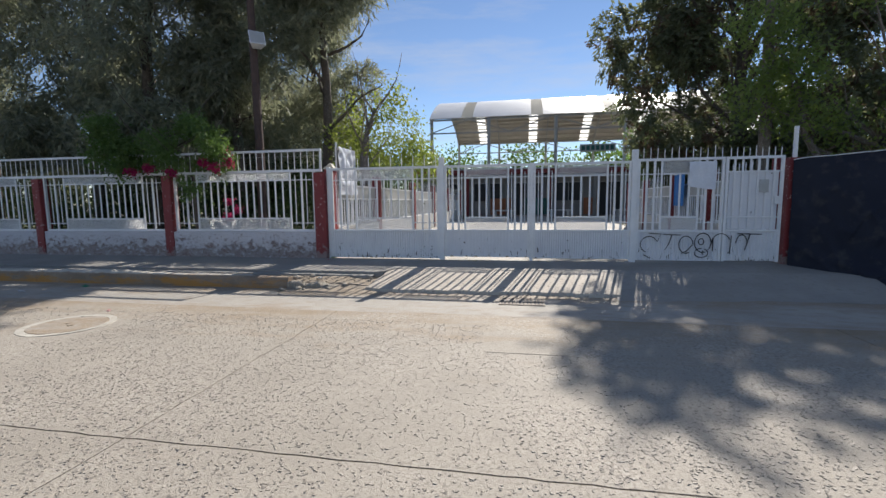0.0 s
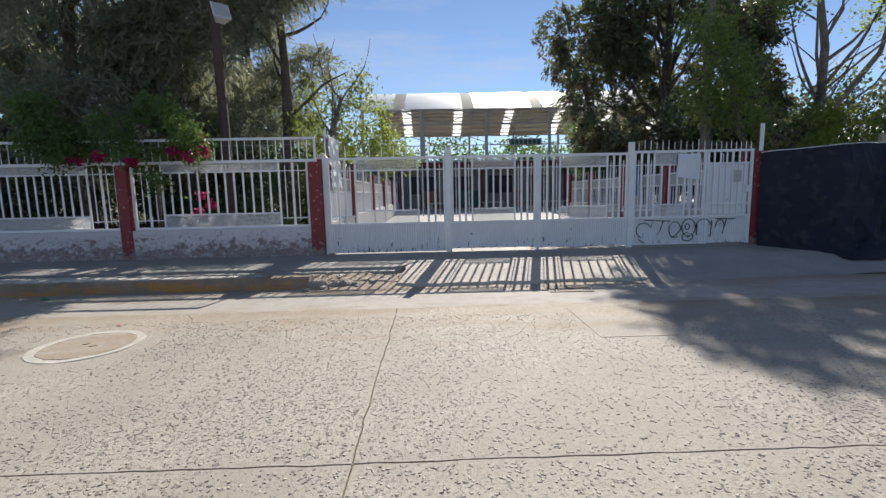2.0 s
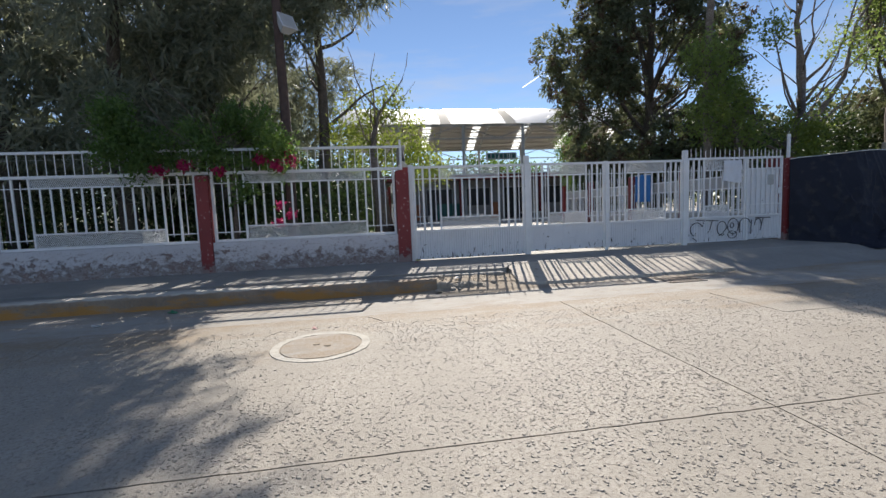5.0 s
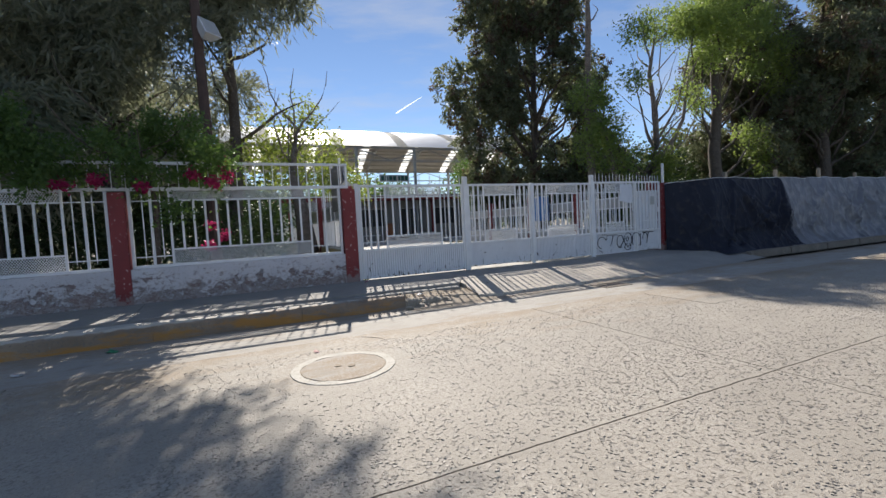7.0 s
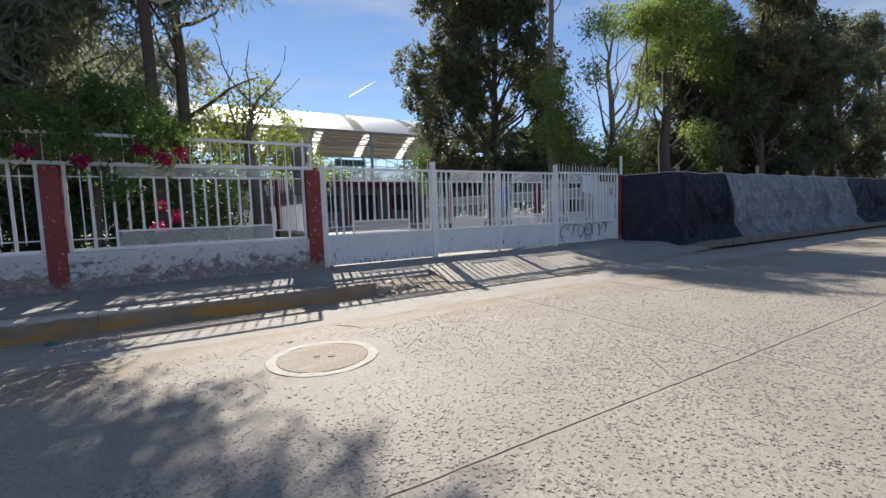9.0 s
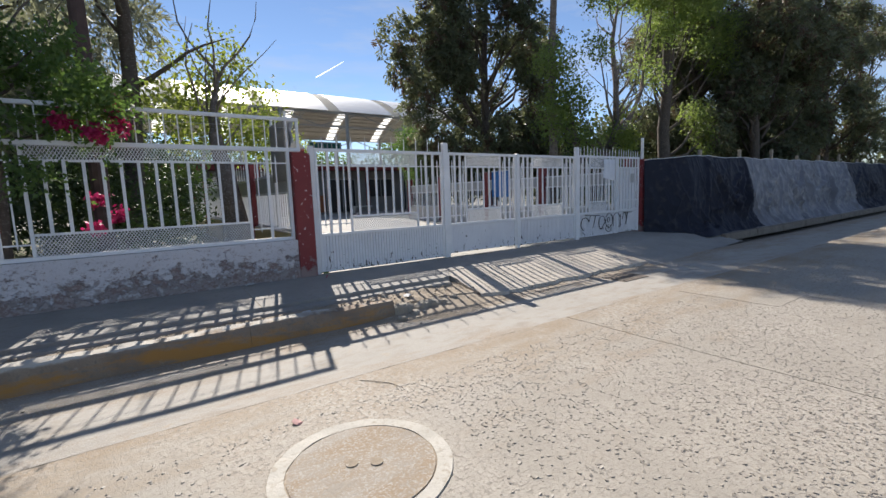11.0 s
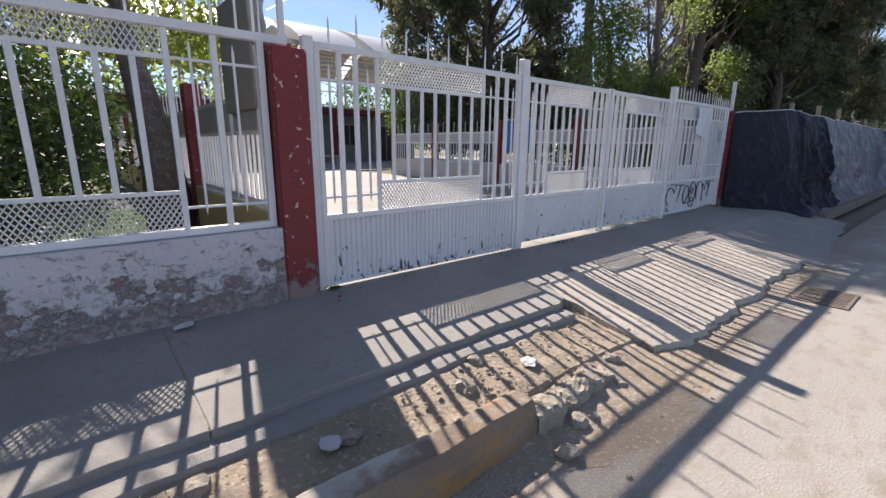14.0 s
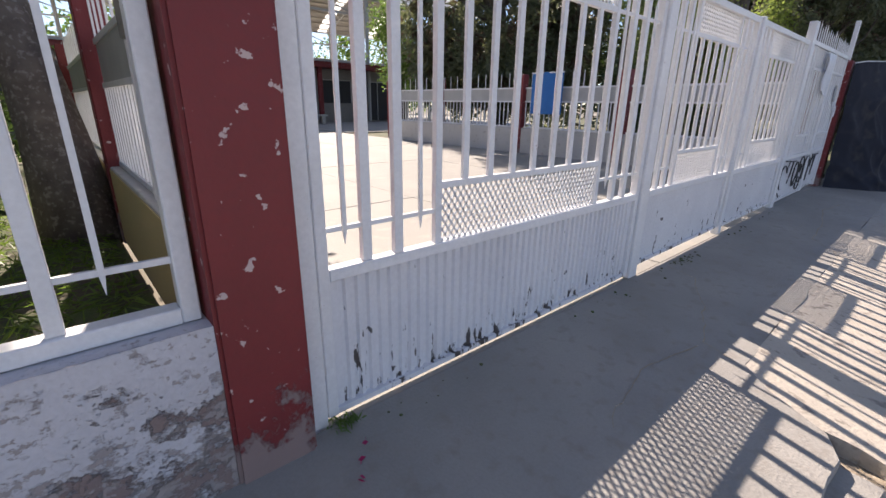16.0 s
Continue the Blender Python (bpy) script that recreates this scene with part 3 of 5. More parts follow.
part("verge_slab", bevelled(Geo().box(6.0, 46, 7.22, 8.9, 0.0, 0.15), 0.01), PAVE, pavement, "narrow raised verge under the sheeting")
for k in range(20):
    x0 = 6.05 + 2.0 * k
    part("kerb_stone", rough_up(bevelled(Geo().box(x0, x0 + 1.97, 7.06, 7.22, -0.05, 0.155), 0.02, 2), 0.014, 4.0), KERB_PLAIN, pavement)

# left kerb, painted, broken off at its end
kerb = thing("kerb", "weathered concrete kerb with faded yellow paint, broken at its end", "kerb", kind="structure")
x0 = -46.0
while x0 < -4.5:
    x1 = min(x0 + 1.9, -4.36)
    g = Geo()
    n = 24
    def section(u, w, a=x0, b=x1):
        x = a + (b - a) * u
        rise = 1.0 + 0.06 * min(3.0, max(0.0, -5.0 - x))
        prof = ((6.455, -0.05), (6.465, 0.08 * rise), (6.48, 0.155 * rise), (6.51, 0.195 * rise), (6.63, 0.205 * rise), (6.665, 0.18 * rise), (6.67, 0.02))
        y, z = prof[round(w * 6)]
        d = noise.noise_vector(Vector((x * 3.1, y * 5, z * 9))) * 0.020 + noise.noise_vector(Vector((x * 14, y * 16, z * 16))) * 0.008
        return x, y + d.y, z + (d.z if z > 0 else 0)
    g.grid(n, 6, section)
    k = len(g.v) - 7 * (n + 1)
    g.f += [tuple(k + w * (n + 1) for w in range(7)), tuple(k + w * (n + 1) + n for w in reversed(range(7)))]
    part("kerb_stone", g, KERB, kerb)
    x0 = x1 + 0.004

# earth strip between kerb and pavement
def earth(u, w):
    x, y = -46 + 43.45 * u, 6.64 + 0.70 * w
    return x, y, -0.01 if w == 0 and x > -4.4 else 0.085 - 0.06 * max(0.0, min(1.0, x + 3.5)) + 0.045 * w + 0.022 * noise.noise(Vector((x * 1.7, y * 3, 0))) + 0.012 * noise.noise(Vector((x * 7, y * 8, 2)))
solid("earth_strip", Geo().grid(900, 14, earth), DIRT, "dry brown earth strip between kerb and pavement", kind="structure")
def wash(u, w):
    x = -4.75 + 2.4 * u
    edge = 6.44 - 0.42 * math.sin(math.pi * u) ** 0.7 * (1 + 0.5 * noise.noise(Vector((x * 2.2, 1, 0)))) - 0.05 * noise.noise(Vector((x * 9, 2, 0)))
    y = edge + (6.74 - edge) * w
    return x, y, 0.0015 + (0.10 * max(0.0, w - 0.3) * max(0.0, 1 - max(0.0, u - 0.5) * 2.2) + 0.012 * (1 + noise.noise(Vector((x * 6, y * 7, 1)))) * w) * math.sin(math.pi * min(0.999, max(0.001, u))) ** 0.5
solid("earth_wash", Geo().grid(90, 18, wash), DIRT, "earth washed out round the broken kerb end", kind="structure")


def lump(r, seed, flat=0.6):
    bm = bmesh.new()
    bmesh.ops.create_icosphere(bm, subdivisions=2 if r > 0.04 else 1, radius=r)
    for v in bm.verts:
        v.co *= 1 + 0.45 * noise.noise(v.co * (1.6 / r) + Vector((seed, 0, 0))) + 0.10 * noise.noise(v.co * (4.5 / r) + Vector((seed, 0, 0)))
        v.co.z *= flat
    g = Geo()
    bm.verts.index_update()
    g.v, g.f = [tuple(v.co) for v in bm.verts], [tuple(v.index for v in f.verts) for f in bm.faces]
    bm.free()
    return g

# large broken pieces of the kerb and small rubble
r = random.Random(5)
for x, y, z, s in ((-3.58, 6.44, 0.03, 0.05), (-4.12, 6.38, 0.03, 0.055), (-4.36, 6.28, 0.02, 0.06), (-4.0, 6.36, 0.02, 0.04),
                   (-3.35, 6.62, 0.06, 0.06), (-4.45, 6.92, 0.11, 0.07), (-4.2, 7.10, 0.12, 0.06), (-5.2, 6.95, 0.11, 0.06), (-5.85, 7.05, 0.11, 0.07)):
    ob = solid("concrete_chunk", lump(s, x * 7), RUBBLE, "broken chunk of weathered concrete on the earth", "rubble", group="broken kerb pieces")
    ob.location, ob.rotation_euler = (x, y, z), (r.uniform(-0.3, 0.3), r.uniform(-0.3, 0.3), r.uniform(0, 6))
remnant = Geo().grid(40, 10, lambda u, w: (-4.37 + 0.92 * u, 6.43 + 0.04 * u + 0.18 * (0.5 - 0.5 * math.cos(math.pi * w)), (0.125 - 0.035 * u + 0.018 * math.sin(u * 13)) * math.sin(math.pi * w) ** 0.25 * min(1.0, 7 * (1 - u) + 0.1)))
for i, (x, y, z) in enumerate(remnant.v):
    d = noise.noise_vector(Vector((x * 9, y * 9, 3))) * 0.03 + noise.noise_vector(Vector((x * 25, y * 25, 8))) * 0.022
    remnant.v[i] = (x + d.x * 0.6, y + d.y, max(-0.01, z + d.z * (1 if z > 0.02 else 0)))
solid("kerb_remnant", remnant, RUBBLE, "crumbled remnant of the kerb with bare broken concrete", "kerb", kind="structure")
pebbles = Geo()
for _ in range(260):
    x = r.uniform(-9, -2.9) if r.random() < 0.7 else r.uniform(-4.6, -2.9)
    y = r.uniform(6.62, 7.26) if r.random() < 0.8 else r.uniform(6.0, 6.4)
    z = 0.11 + 0.05 * (y - 6.6) if y > 6.5 else 0.005
    at = pose(x, y, z, r.uniform(-20, 20), r.uniform(-20, 20), r.uniform(0, 360))
    k = len(pebbles.v)
    s = r.choice((0.005, 0.006, 0.008, 0.010, 0.013, 0.018))
    q = at_place(lump(s, r.uniform(0, 90)), at)
    pebbles.v += q.v
    pebbles.f += [tuple(k + i for i in f) for f in q.f]
solid("loose_gravel", pebbles, RUBBLE, "loose bits of rubble scattered on the earth strip", "gravel", kind="stuff")
dry = [(r.uniform(-8, -2.9), r.uniform(6.62, 7.25), 0.125) for _ in range(900)]
tagged(new("dry_litter", leaves_mesh("dry_litter", mat("dry_leaf", (0.48, 0.40, 0.28), (0.32, 0.25, 0.16), 20), dry, 0.035, 0.008, 0.1)), "dry leaves and straw on the earth strip", "leaves", kind="stuff")


# ---- street wall, pillars and fence panels ----
YF = 8.70
def lattice(w, h, cw=0.036, ch=0.052, t=0.0045, d=0.004):
    """Expanded-metal sheet: zigzag strands that meet to form upright lozenges."""
    g = Geo()
    nx, nz = max(1, round(w / cw)), max(1, round(h / ch))
    cw, ch = w / nx, h / nz
    for i in range(nx + 1):
        for j in range(2 * nz):
            for s in (-1, 1):
                bulge = (j % 2 == 0)
                xa = i * cw + (s * cw / 2 if not bulge else 0)
                xb = i * cw + (s * cw / 2 if bulge else 0)
                za, zb = j * ch / 2, (j + 1) * ch / 2
                if min(xa, xb) < -0.001 or max(xa, xb) > w + 0.001:
                    continue
                k = len(g.v)
                g.v += [(xa - t, -d, za), (xa + t, -d, za), (xb + t, -d, zb), (xb - t, -d, zb), (xa - t, d, za), (xa + t, d, za), (xb + t, d, zb), (xb - t, d, zb)]
                g.f += [(k, k + 1, k + 2, k + 3), (k + 7, k + 6, k + 5, k + 4), (k + 1, k + 5, k + 6, k + 2), (k + 4, k, k + 3, k + 7)]
    return g

cache = {}
def bar_mesh(kind, h, w, d):
    key = (kind, round(h, 3), w, d)
    if key not in cache:
        if kind == "spear":
            ring = [(-w / 2, -d / 2), (w / 2, -d / 2), (w / 2, d / 2), (-w / 2, d / 2)]
            g = Geo().hull([(x, y, 0.06) for x, y in ring], [(x, y, h - 0.06) for x, y in ring])
            g.hull([(x * 0.1, y * 0.1, 0) for x, y in ring], [(x, y, 0.06) for x, y in ring]).hull([(x, y, h - 0.06) for x, y in ring], [(x * 0.1, y * 0.1, h) for x, y in ring])
        else:
            g = bevelled(Geo().box(-w / 2, w / 2, -d / 2, d / 2, 0, h), 0.003)
        cache[key] = g.mesh(kind, WHITE)
    return cache[key]

def bar(parent, x, z0, z1, w=0.034, d=0.022, kind="bar", y=YF):
    ob = part(kind, bar_mesh(kind, z1 - z0, w, d), WHITE, parent)
    ob.location = (x, y, z0)
    return ob

def infill(owner, x0, x1, z0, z1, side, inner, fulls, spears, step_x, mesh_low, mesh_high, width=0.036):
    """Bars, spears and mesh strips within a frame: a middle panel and two plain sides that mirror each other."""
    a, b = x0 + side, x1 - side
    for off in fulls:
        bar(owner, x0 + off, z0, z1, 0.042, 0.03)
        bar(owner, x1 - off, z0, z1, 0.042, 0.03)
    for off in spears:
        for x in (x0 + off, x1 - off):
            bar(owner, x, mesh_low - 0.17, mesh_high + 0.13, 0.016, 0.012, "spear", YF - 0.012)
    bar(owner, a, z0, z1, width, 0.03)
    bar(owner, b, z0, z1, width, 0.03)
    n = round((b - a) / step_x)
    for k in range(1, n):
        bar(owner, a + (b - a) * k / n, mesh_low, mesh_high, width, 0.02)
    for z in (mesh_low, mesh_high):
        part("crossbar", Geo().box(a, b, YF - 0.014, YF + 0.014, z - 0.014, z + 0.014), WHITE, owner)
        for s0, s1 in ((x0, a), (b, x1)):
            drop = 0.11 if z == mesh_low else 0.0
            part("side_bar", Geo().box(s0, s1, YF - 0.008, YF + 0.006, z - drop - 0.008, z - drop + 0.010), WHITE, owner)
    for u0, u1 in ((z0, mesh_low), (mesh_high, z1)):
        key = ("lattice", round(b - a, 2), round(u1 - u0, 2))
        if key not in cache:
            cache[key] = lattice(b - a, u1 - u0).mesh("mesh_panel", WHITE)
        part("mesh_panel", cache[key], WHITE, owner, "expanded-metal strip").location = (a, YF + 0.006, u0)

PILLARS = [-4.86, -8.76, -12.56, -16.36, -20.2, -24.0]
for x in PILLARS:
    top = rough_up(bevelled(Geo().box(x, x + (0.275 if x > -5 else 0.245), 8.585, 8.83, 0.15, 2.18), 0.012, 2), 0.006, 7.0)
    solid("pillar", top, RED, "red painted plaster pillar, chipped, with bare plaster at its foot", "pillar", kind="structure")
solid("pillar", bevelled(Geo().box(4.56, 4.80, 8.62, 8.86, 0.1, 2.25), 0.012, 2), RED, "red painted pillar beside the dark sheeting", "pillar", kind="structure")
for a, b in zip(PILLARS[1:], PILLARS[:-1]):
    g = Geo().grid(40, 8, lambda u, w, a=a, b=b: (a + 0.245 + (b - a - 0.245) * u, 8.603 + 0.006 * noise.noise(Vector((u * 12, w * 5, a))), 0.12 + 0.74 * w))
    g.box(a + 0.245, b, 8.612, 8.80, 0.12, 0.858)
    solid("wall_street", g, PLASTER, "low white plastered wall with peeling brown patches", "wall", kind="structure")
    panel = thing("barred_fence", "white steel barred fence with mesh strips on the low wall", "fence", group="street fences")
    x0, x1 = a + 0.26, b - 0.012
    f = Geo().box(x0, x0 + 0.05, YF - 0.03, YF + 0.03, 0.862, 2.25).box(x1 - 0.05, x1, YF - 0.03, YF + 0.03, 0.862, 2.25)
    f.box(x0 + 0.05, x1 - 0.05, YF - 0.032, YF + 0.032, 0.862, 0.912)
    part("frame", bevelled(f, 0.004), WHITE, panel)
    infill(panel, x0 + 0.03, x1 - 0.03, 0.912, 2.21, 0.585, None, (0.30,), (0.18, 0.45), 0.178, 1.165, 2.03)
    rail = thing("fence_rail", "white steel rail of upright rods above the fence panel", "fence", group="top rails")
    xr = b + 0.16 if b > -5 else b + 0.243
    part("bottom_rail", bevelled(Geo().box(a + 0.245 if a > -24 else a, xr, YF - 0.035, YF + 0.035, 2.205, 2.262), 0.004), WHITE, rail)
    part("top_rail", bevelled(Geo().box(a + 0.245, xr, YF - 0.025, YF + 0.025, 2.66, 2.71), 0.004), WHITE, rail)
    n = 24
    for k in range(n + 1):
        bar(rail, a + 0.26 + (xr - a - 0.285) * k / n, 2.262, 2.66, 0.045 if k == n and b > -5 else 0.016, 0.03 if k == n else 0.014)
    wire = part("wire", Geo().tube([(a + 0.26, YF, 2.55), (xr - 0.02, YF, 2.56)], 0.003, 5), STEEL, rail)


# ---- gate ----
def plate_geo(x0, x1, z0, z1, pitch=0.05, depth=0.014):
    """Sheet with upright trapezoid ribs."""
    prof = []
    n = round((x1 - x0 - 0.08) / pitch)
    p = (x1 - x0 - 0.08) / n
    prof.append((x0, 0.0))
    for k in range(n):
        a = x0 + 0.04 + k * p
        prof += [(a + 0.10 * p, 0.0), (a + 0.25 * p, depth), (a + 0.60 * p, depth), (a + 0.75 * p, 0.0)]
    prof.append((x1, 0.0))
    g = Geo()
    for y_off, flip in ((0.0, 1), (0.004, -1)):
        k = len(g.v)
        for x, d in prof:
            g.v += [(x, YF + 0.0 + d + y_off, z0), (x, YF + 0.0 + d + y_off, z1)]
        g.f += [(k + 2 * i, k + 2 * i + 2, k + 2 * i + 3, k + 2 * i + 1) for i in range(len(prof) - 1)]
    return g

def spikes(owner, x0, x1, n, h, z=2.27):
    ring = [(0.009 * math.cos(w), 0.009 * math.sin(w)) for w in (0.8, 2.35, 3.9, 5.5)]
    if "spike" not in cache:
        cache["spike"] = Geo().hull([(x, y, 0) for x, y in ring], [(x * 0.9, y * 0.9, 0.75) for x, y in ring]).hull([(x * 0.9, y * 0.9, 0.75) for x, y in ring], [(x * 0.05, y * 0.05, 1) for x, y in ring]).mesh("spike", WHITE)
    rr = random.Random(x0)
    for k in range(n):
        ob = part("spike", cache["spike"], WHITE, owner)
        ob.location, ob.scale = (x0 + (x1 - x0) * k / (n - 1), YF, z), (1, 1, h * rr.uniform(0.85, 1.1))

def leaf(x0, x1, label, pitch, side, fulls, spears, top=2.27, depth=0.014, foot=0.305):
    lf = thing("gate_leaf", label, "gate", group="street gate")
    f = Geo().box(x0, x0 + 0.045, YF - 0.025, YF + 0.025, foot, top).box(x1 - 0.045, x1, YF - 0.025, YF + 0.025, foot, top)
    f.box(x0 + 0.045, x1 - 0.045, YF - 0.025, YF + 0.025, top - 0.05, top).box(x0 + 0.045, x1 - 0.045, YF - 0.027, YF + 0.027, 0.865, 0.912)
    part("frame", bevelled(f, 0.004), WHITE, lf)
    part("sheet", plate_geo(x0 + 0.04, x1 - 0.04, foot + 0.01, 0.87, pitch, depth), PLATE, lf, "ribbed white sheet with flaking paint")
    part("bottom_edge", Geo().box(x0 + 0.045, x1 - 0.045, YF - 0.018, YF + 0.018, foot, foot + 0.025), PLATE, lf)
    infill(lf, x0 + 0.022, x1 - 0.022, 0.912, top - 0.05, side, None, fulls, spears, 0.157, 1.165, 2.0)
    return lf

leaf1 = leaf(-4.49, -2.035, "white steel gate leaf with ribbed sheet foot and spiked top", 0.052, 0.555, (0.195, 0.345), (0.10, 0.455), foot=0.284)
spikes(leaf1, -4.35, -2.1, 10, 0.24)
leaf2 = leaf(-1.915, -0.13, "white steel gate leaf with finely ribbed sheet foot", 0.030, 0.42, (0.15, 0.28), (0.08, 0.35), depth=0.006, foot=0.33)
leaf3 = leaf(-0.06, 1.83, "white steel gate leaf with ribbed sheet foot", 0.045, 0.42, (0.15, 0.28), (0.08, 0.35), foot=0.318)
leaf4 = leaf(1.95, 3.50, "white steel gate leaf with spiked top and sprayed scrawl", 0.045, 0.42, (0.15, 0.29), (0.08, 0.35), 2.30)
spikes(leaf4, 2.05, 3.45, 12, 0.22, 2.30)
door = thing("gate_door", "white steel pedestrian door with ribbed foot and sheet panel", "gate", group="street gate")
f = Geo().box(3.52, 3.57, YF - 0.025, YF + 0.025, 0.30, 2.30).box(4.46, 4.51, YF - 0.025, YF + 0.025, 0.30, 2.30)
f.box(3.57, 4.46, YF - 0.025, YF + 0.025, 2.25, 2.30).box(3.57, 4.46, YF - 0.027, YF + 0.027, 0.88, 0.925).box(3.57, 4.46, YF - 0.02, YF + 0.02, 1.14, 1.17).box(3.57, 4.46, YF - 0.02, YF + 0.02, 2.0, 2.03)
part("frame", bevelled(f, 0.004), WHITE, door)
part("sheet", plate_geo(3.56, 4.47, 0.315, 0.885, 0.045), PLATE, door, "ribbed white sheet with flaking paint")
part("backing", bevelled(Geo().box(3.6, 4.44, YF + 0.02, YF + 0.028, 0.93, 2.0), 0.002), PLATE, door, "flat white sheet behind the bars")
for k in range(6):
    bar(door, 3.68 + 0.135 * k, 0.925, 2.25, 0.034)
spikes(door, 3.6, 4.45, 9, 0.2, 2.30)
part("lock_box", bevelled(Geo().box(4.36, 4.45, YF - 0.05, YF - 0.02, 1.4, 1.55), 0.004), WHITE, door)
part("notice", Geo().box(4.10, 4.26, YF - 0.030, YF - 0.026, 1.62, 1.86), STEEL, door, "small grey notice")
for x, z1, w in ((-1.975, 2.44, 0.114), (-0.095, 2.28, 0.066), (1.89, 2.48, 0.114)):
    solid("gate_post", bevelled(Geo().box(x - w / 2, x + w / 2, YF - 0.045, YF + 0.035, 0.26, z1), 0.006), WHITE, "square white steel gate post", "post", group="gate posts")
solid("gate_post", bevelled(Geo().box(4.64, 4.70, YF - 0.03, YF + 0.03, 2.2, 2.82), 0.006), WHITE, "thin white post rising above the last pillar", "post", group="gate posts")
solid("gate_post", bevelled(Geo().box(-4.582, -4.494, YF - 0.03, YF + 0.03, 0.24, 2.30), 0.006), WHITE, "white steel hinge post beside the red pillar", "post", group="gate posts")

# sprayed scrawl, strokes with no readable word
def stroke(points, w=0.014):
    return Geo().tube([(x, YF - 0.021, z) for x, z in points], [w] * len(points), 5)
def arc(cx, cz, rx, rz, a0, a1, n=12):
    return [(cx + rx * math.cos(radians(a0 + (a1 - a0) * k / n)), cz + rz * math.sin(radians(a0 + (a1 - a0) * k / n))) for k in range(n + 1)]
tag_thing = thing("graffiti", "black sprayed scrawl across the gate foot", "graffiti")
for pts in (arc(2.2, 0.62, 0.16, 0.16, 250, 20) + [(2.42, 0.83), (2.2, 0.84)], [(2.46, 0.82), (2.78, 0.81)], [(2.62, 0.82), (2.56, 0.62), (2.50, 0.52)], arc(2.88, 0.62, 0.13, 0.17, 0, 300),
            [(2.80, 0.45), (2.9, 0.5), (3.0, 0.62)], arc(3.18, 0.66, 0.15, 0.19, -60, 290), arc(3.16, 0.46, 0.12, 0.09, 90, 420), arc(3.15, 0.68, 0.05, 0.06, 0, 360),
            arc(3.5, 0.66, 0.16, 0.18, 180, 20), [(3.36, 0.5), (3.36, 0.76)], [(3.66, 0.45), (3.68, 0.8)], arc(3.86, 0.62, 0.1, 0.2, 170, 10), [(3.78, 0.84), (4.2, 0.83)], [(4.0, 0.83), (3.92, 0.52)], [(2.1, 0.42), (2.2, 0.36)]):
    part("stroke", stroke(pts, 0.0095), BLACK, tag_thing)
def cloth(x0, x1, z0, z1, y, sway, seed, nu=14, nv=14):
    return Geo().grid(nu, nv, lambda u, w: (x0 + (x1 - x0) * u + 0.02 * noise.noise(Vector((u * 3, w * 3, seed))), y + sway * noise.noise(Vector((u * 4, w * 2, seed + 5))), z0 + (z1 - z0) * w + 0.03 * math.sin(3.1 * u + seed) * (1 - w)))
solid("hung_sheet", cloth(2.86, 3.34, 1.72, 2.22, YF - 0.06, 0.03, 2.0), PAPER, "pale plastic sheet hung on the gate bars", "sheet", smooth=True)

# ---- school yard behind the gate ----
court = thing("court", "wide sunlit pale concrete yard behind the gate", "floor", kind="structure")
for i in range(3):
    for j in range(8):
        part("slab", bevelled(Geo().box(-4.5 + 3.03 * i, -4.5 + 3.03 * (i + 1) - 0.012, 8.66 + 3.4 * j, 8.66 + 3.4 * (j + 1) - 0.012, 0.1, 0.262 + 0.002 * ((i + j) % 2)), 0.004), COURT, court)
part("slab", Geo().box(-16, 30, 35.9, 56, 0.05, 0.28), COURT, court)
part("slab", Geo().box(4.75, 24, 25.0, 35.85, 0.05, 0.27), COURT, court)
lawn_base = Geo().grid(60, 40, lambda u, w: (-46 + 41.2 * u, 8.82 + 27 * w, 0.24 + 0.06 * noise.noise(Vector((u * 14, w * 9, 0)))))
solid("garden_ground", lawn_base, SOIL, "shaded garden soil with thin lawn behind the fence", "ground", kind="structure")
solid("garden_ground", Geo().grid(40, 30, lambda u, w: (4.9 + 42 * u, 8.9 + 32 * w, 0.2 + 0.05 * noise.noise(Vector((u * 14, w * 9, 3))))), SOIL, "shaded soil behind the sheeting", "ground", kind="structure")
blades = np.column_stack([rng.uniform(-14, -4.85, 26000), rng.uniform(8.9, 15, 26000), np.full(26000, 0.30)])
tagged(new("lawn", leaves_mesh("lawn", GRASS, blades, 0.13, 0.014, 0.5)), "patchy green lawn in the garden behind the fence", "grass", kind="stuff")


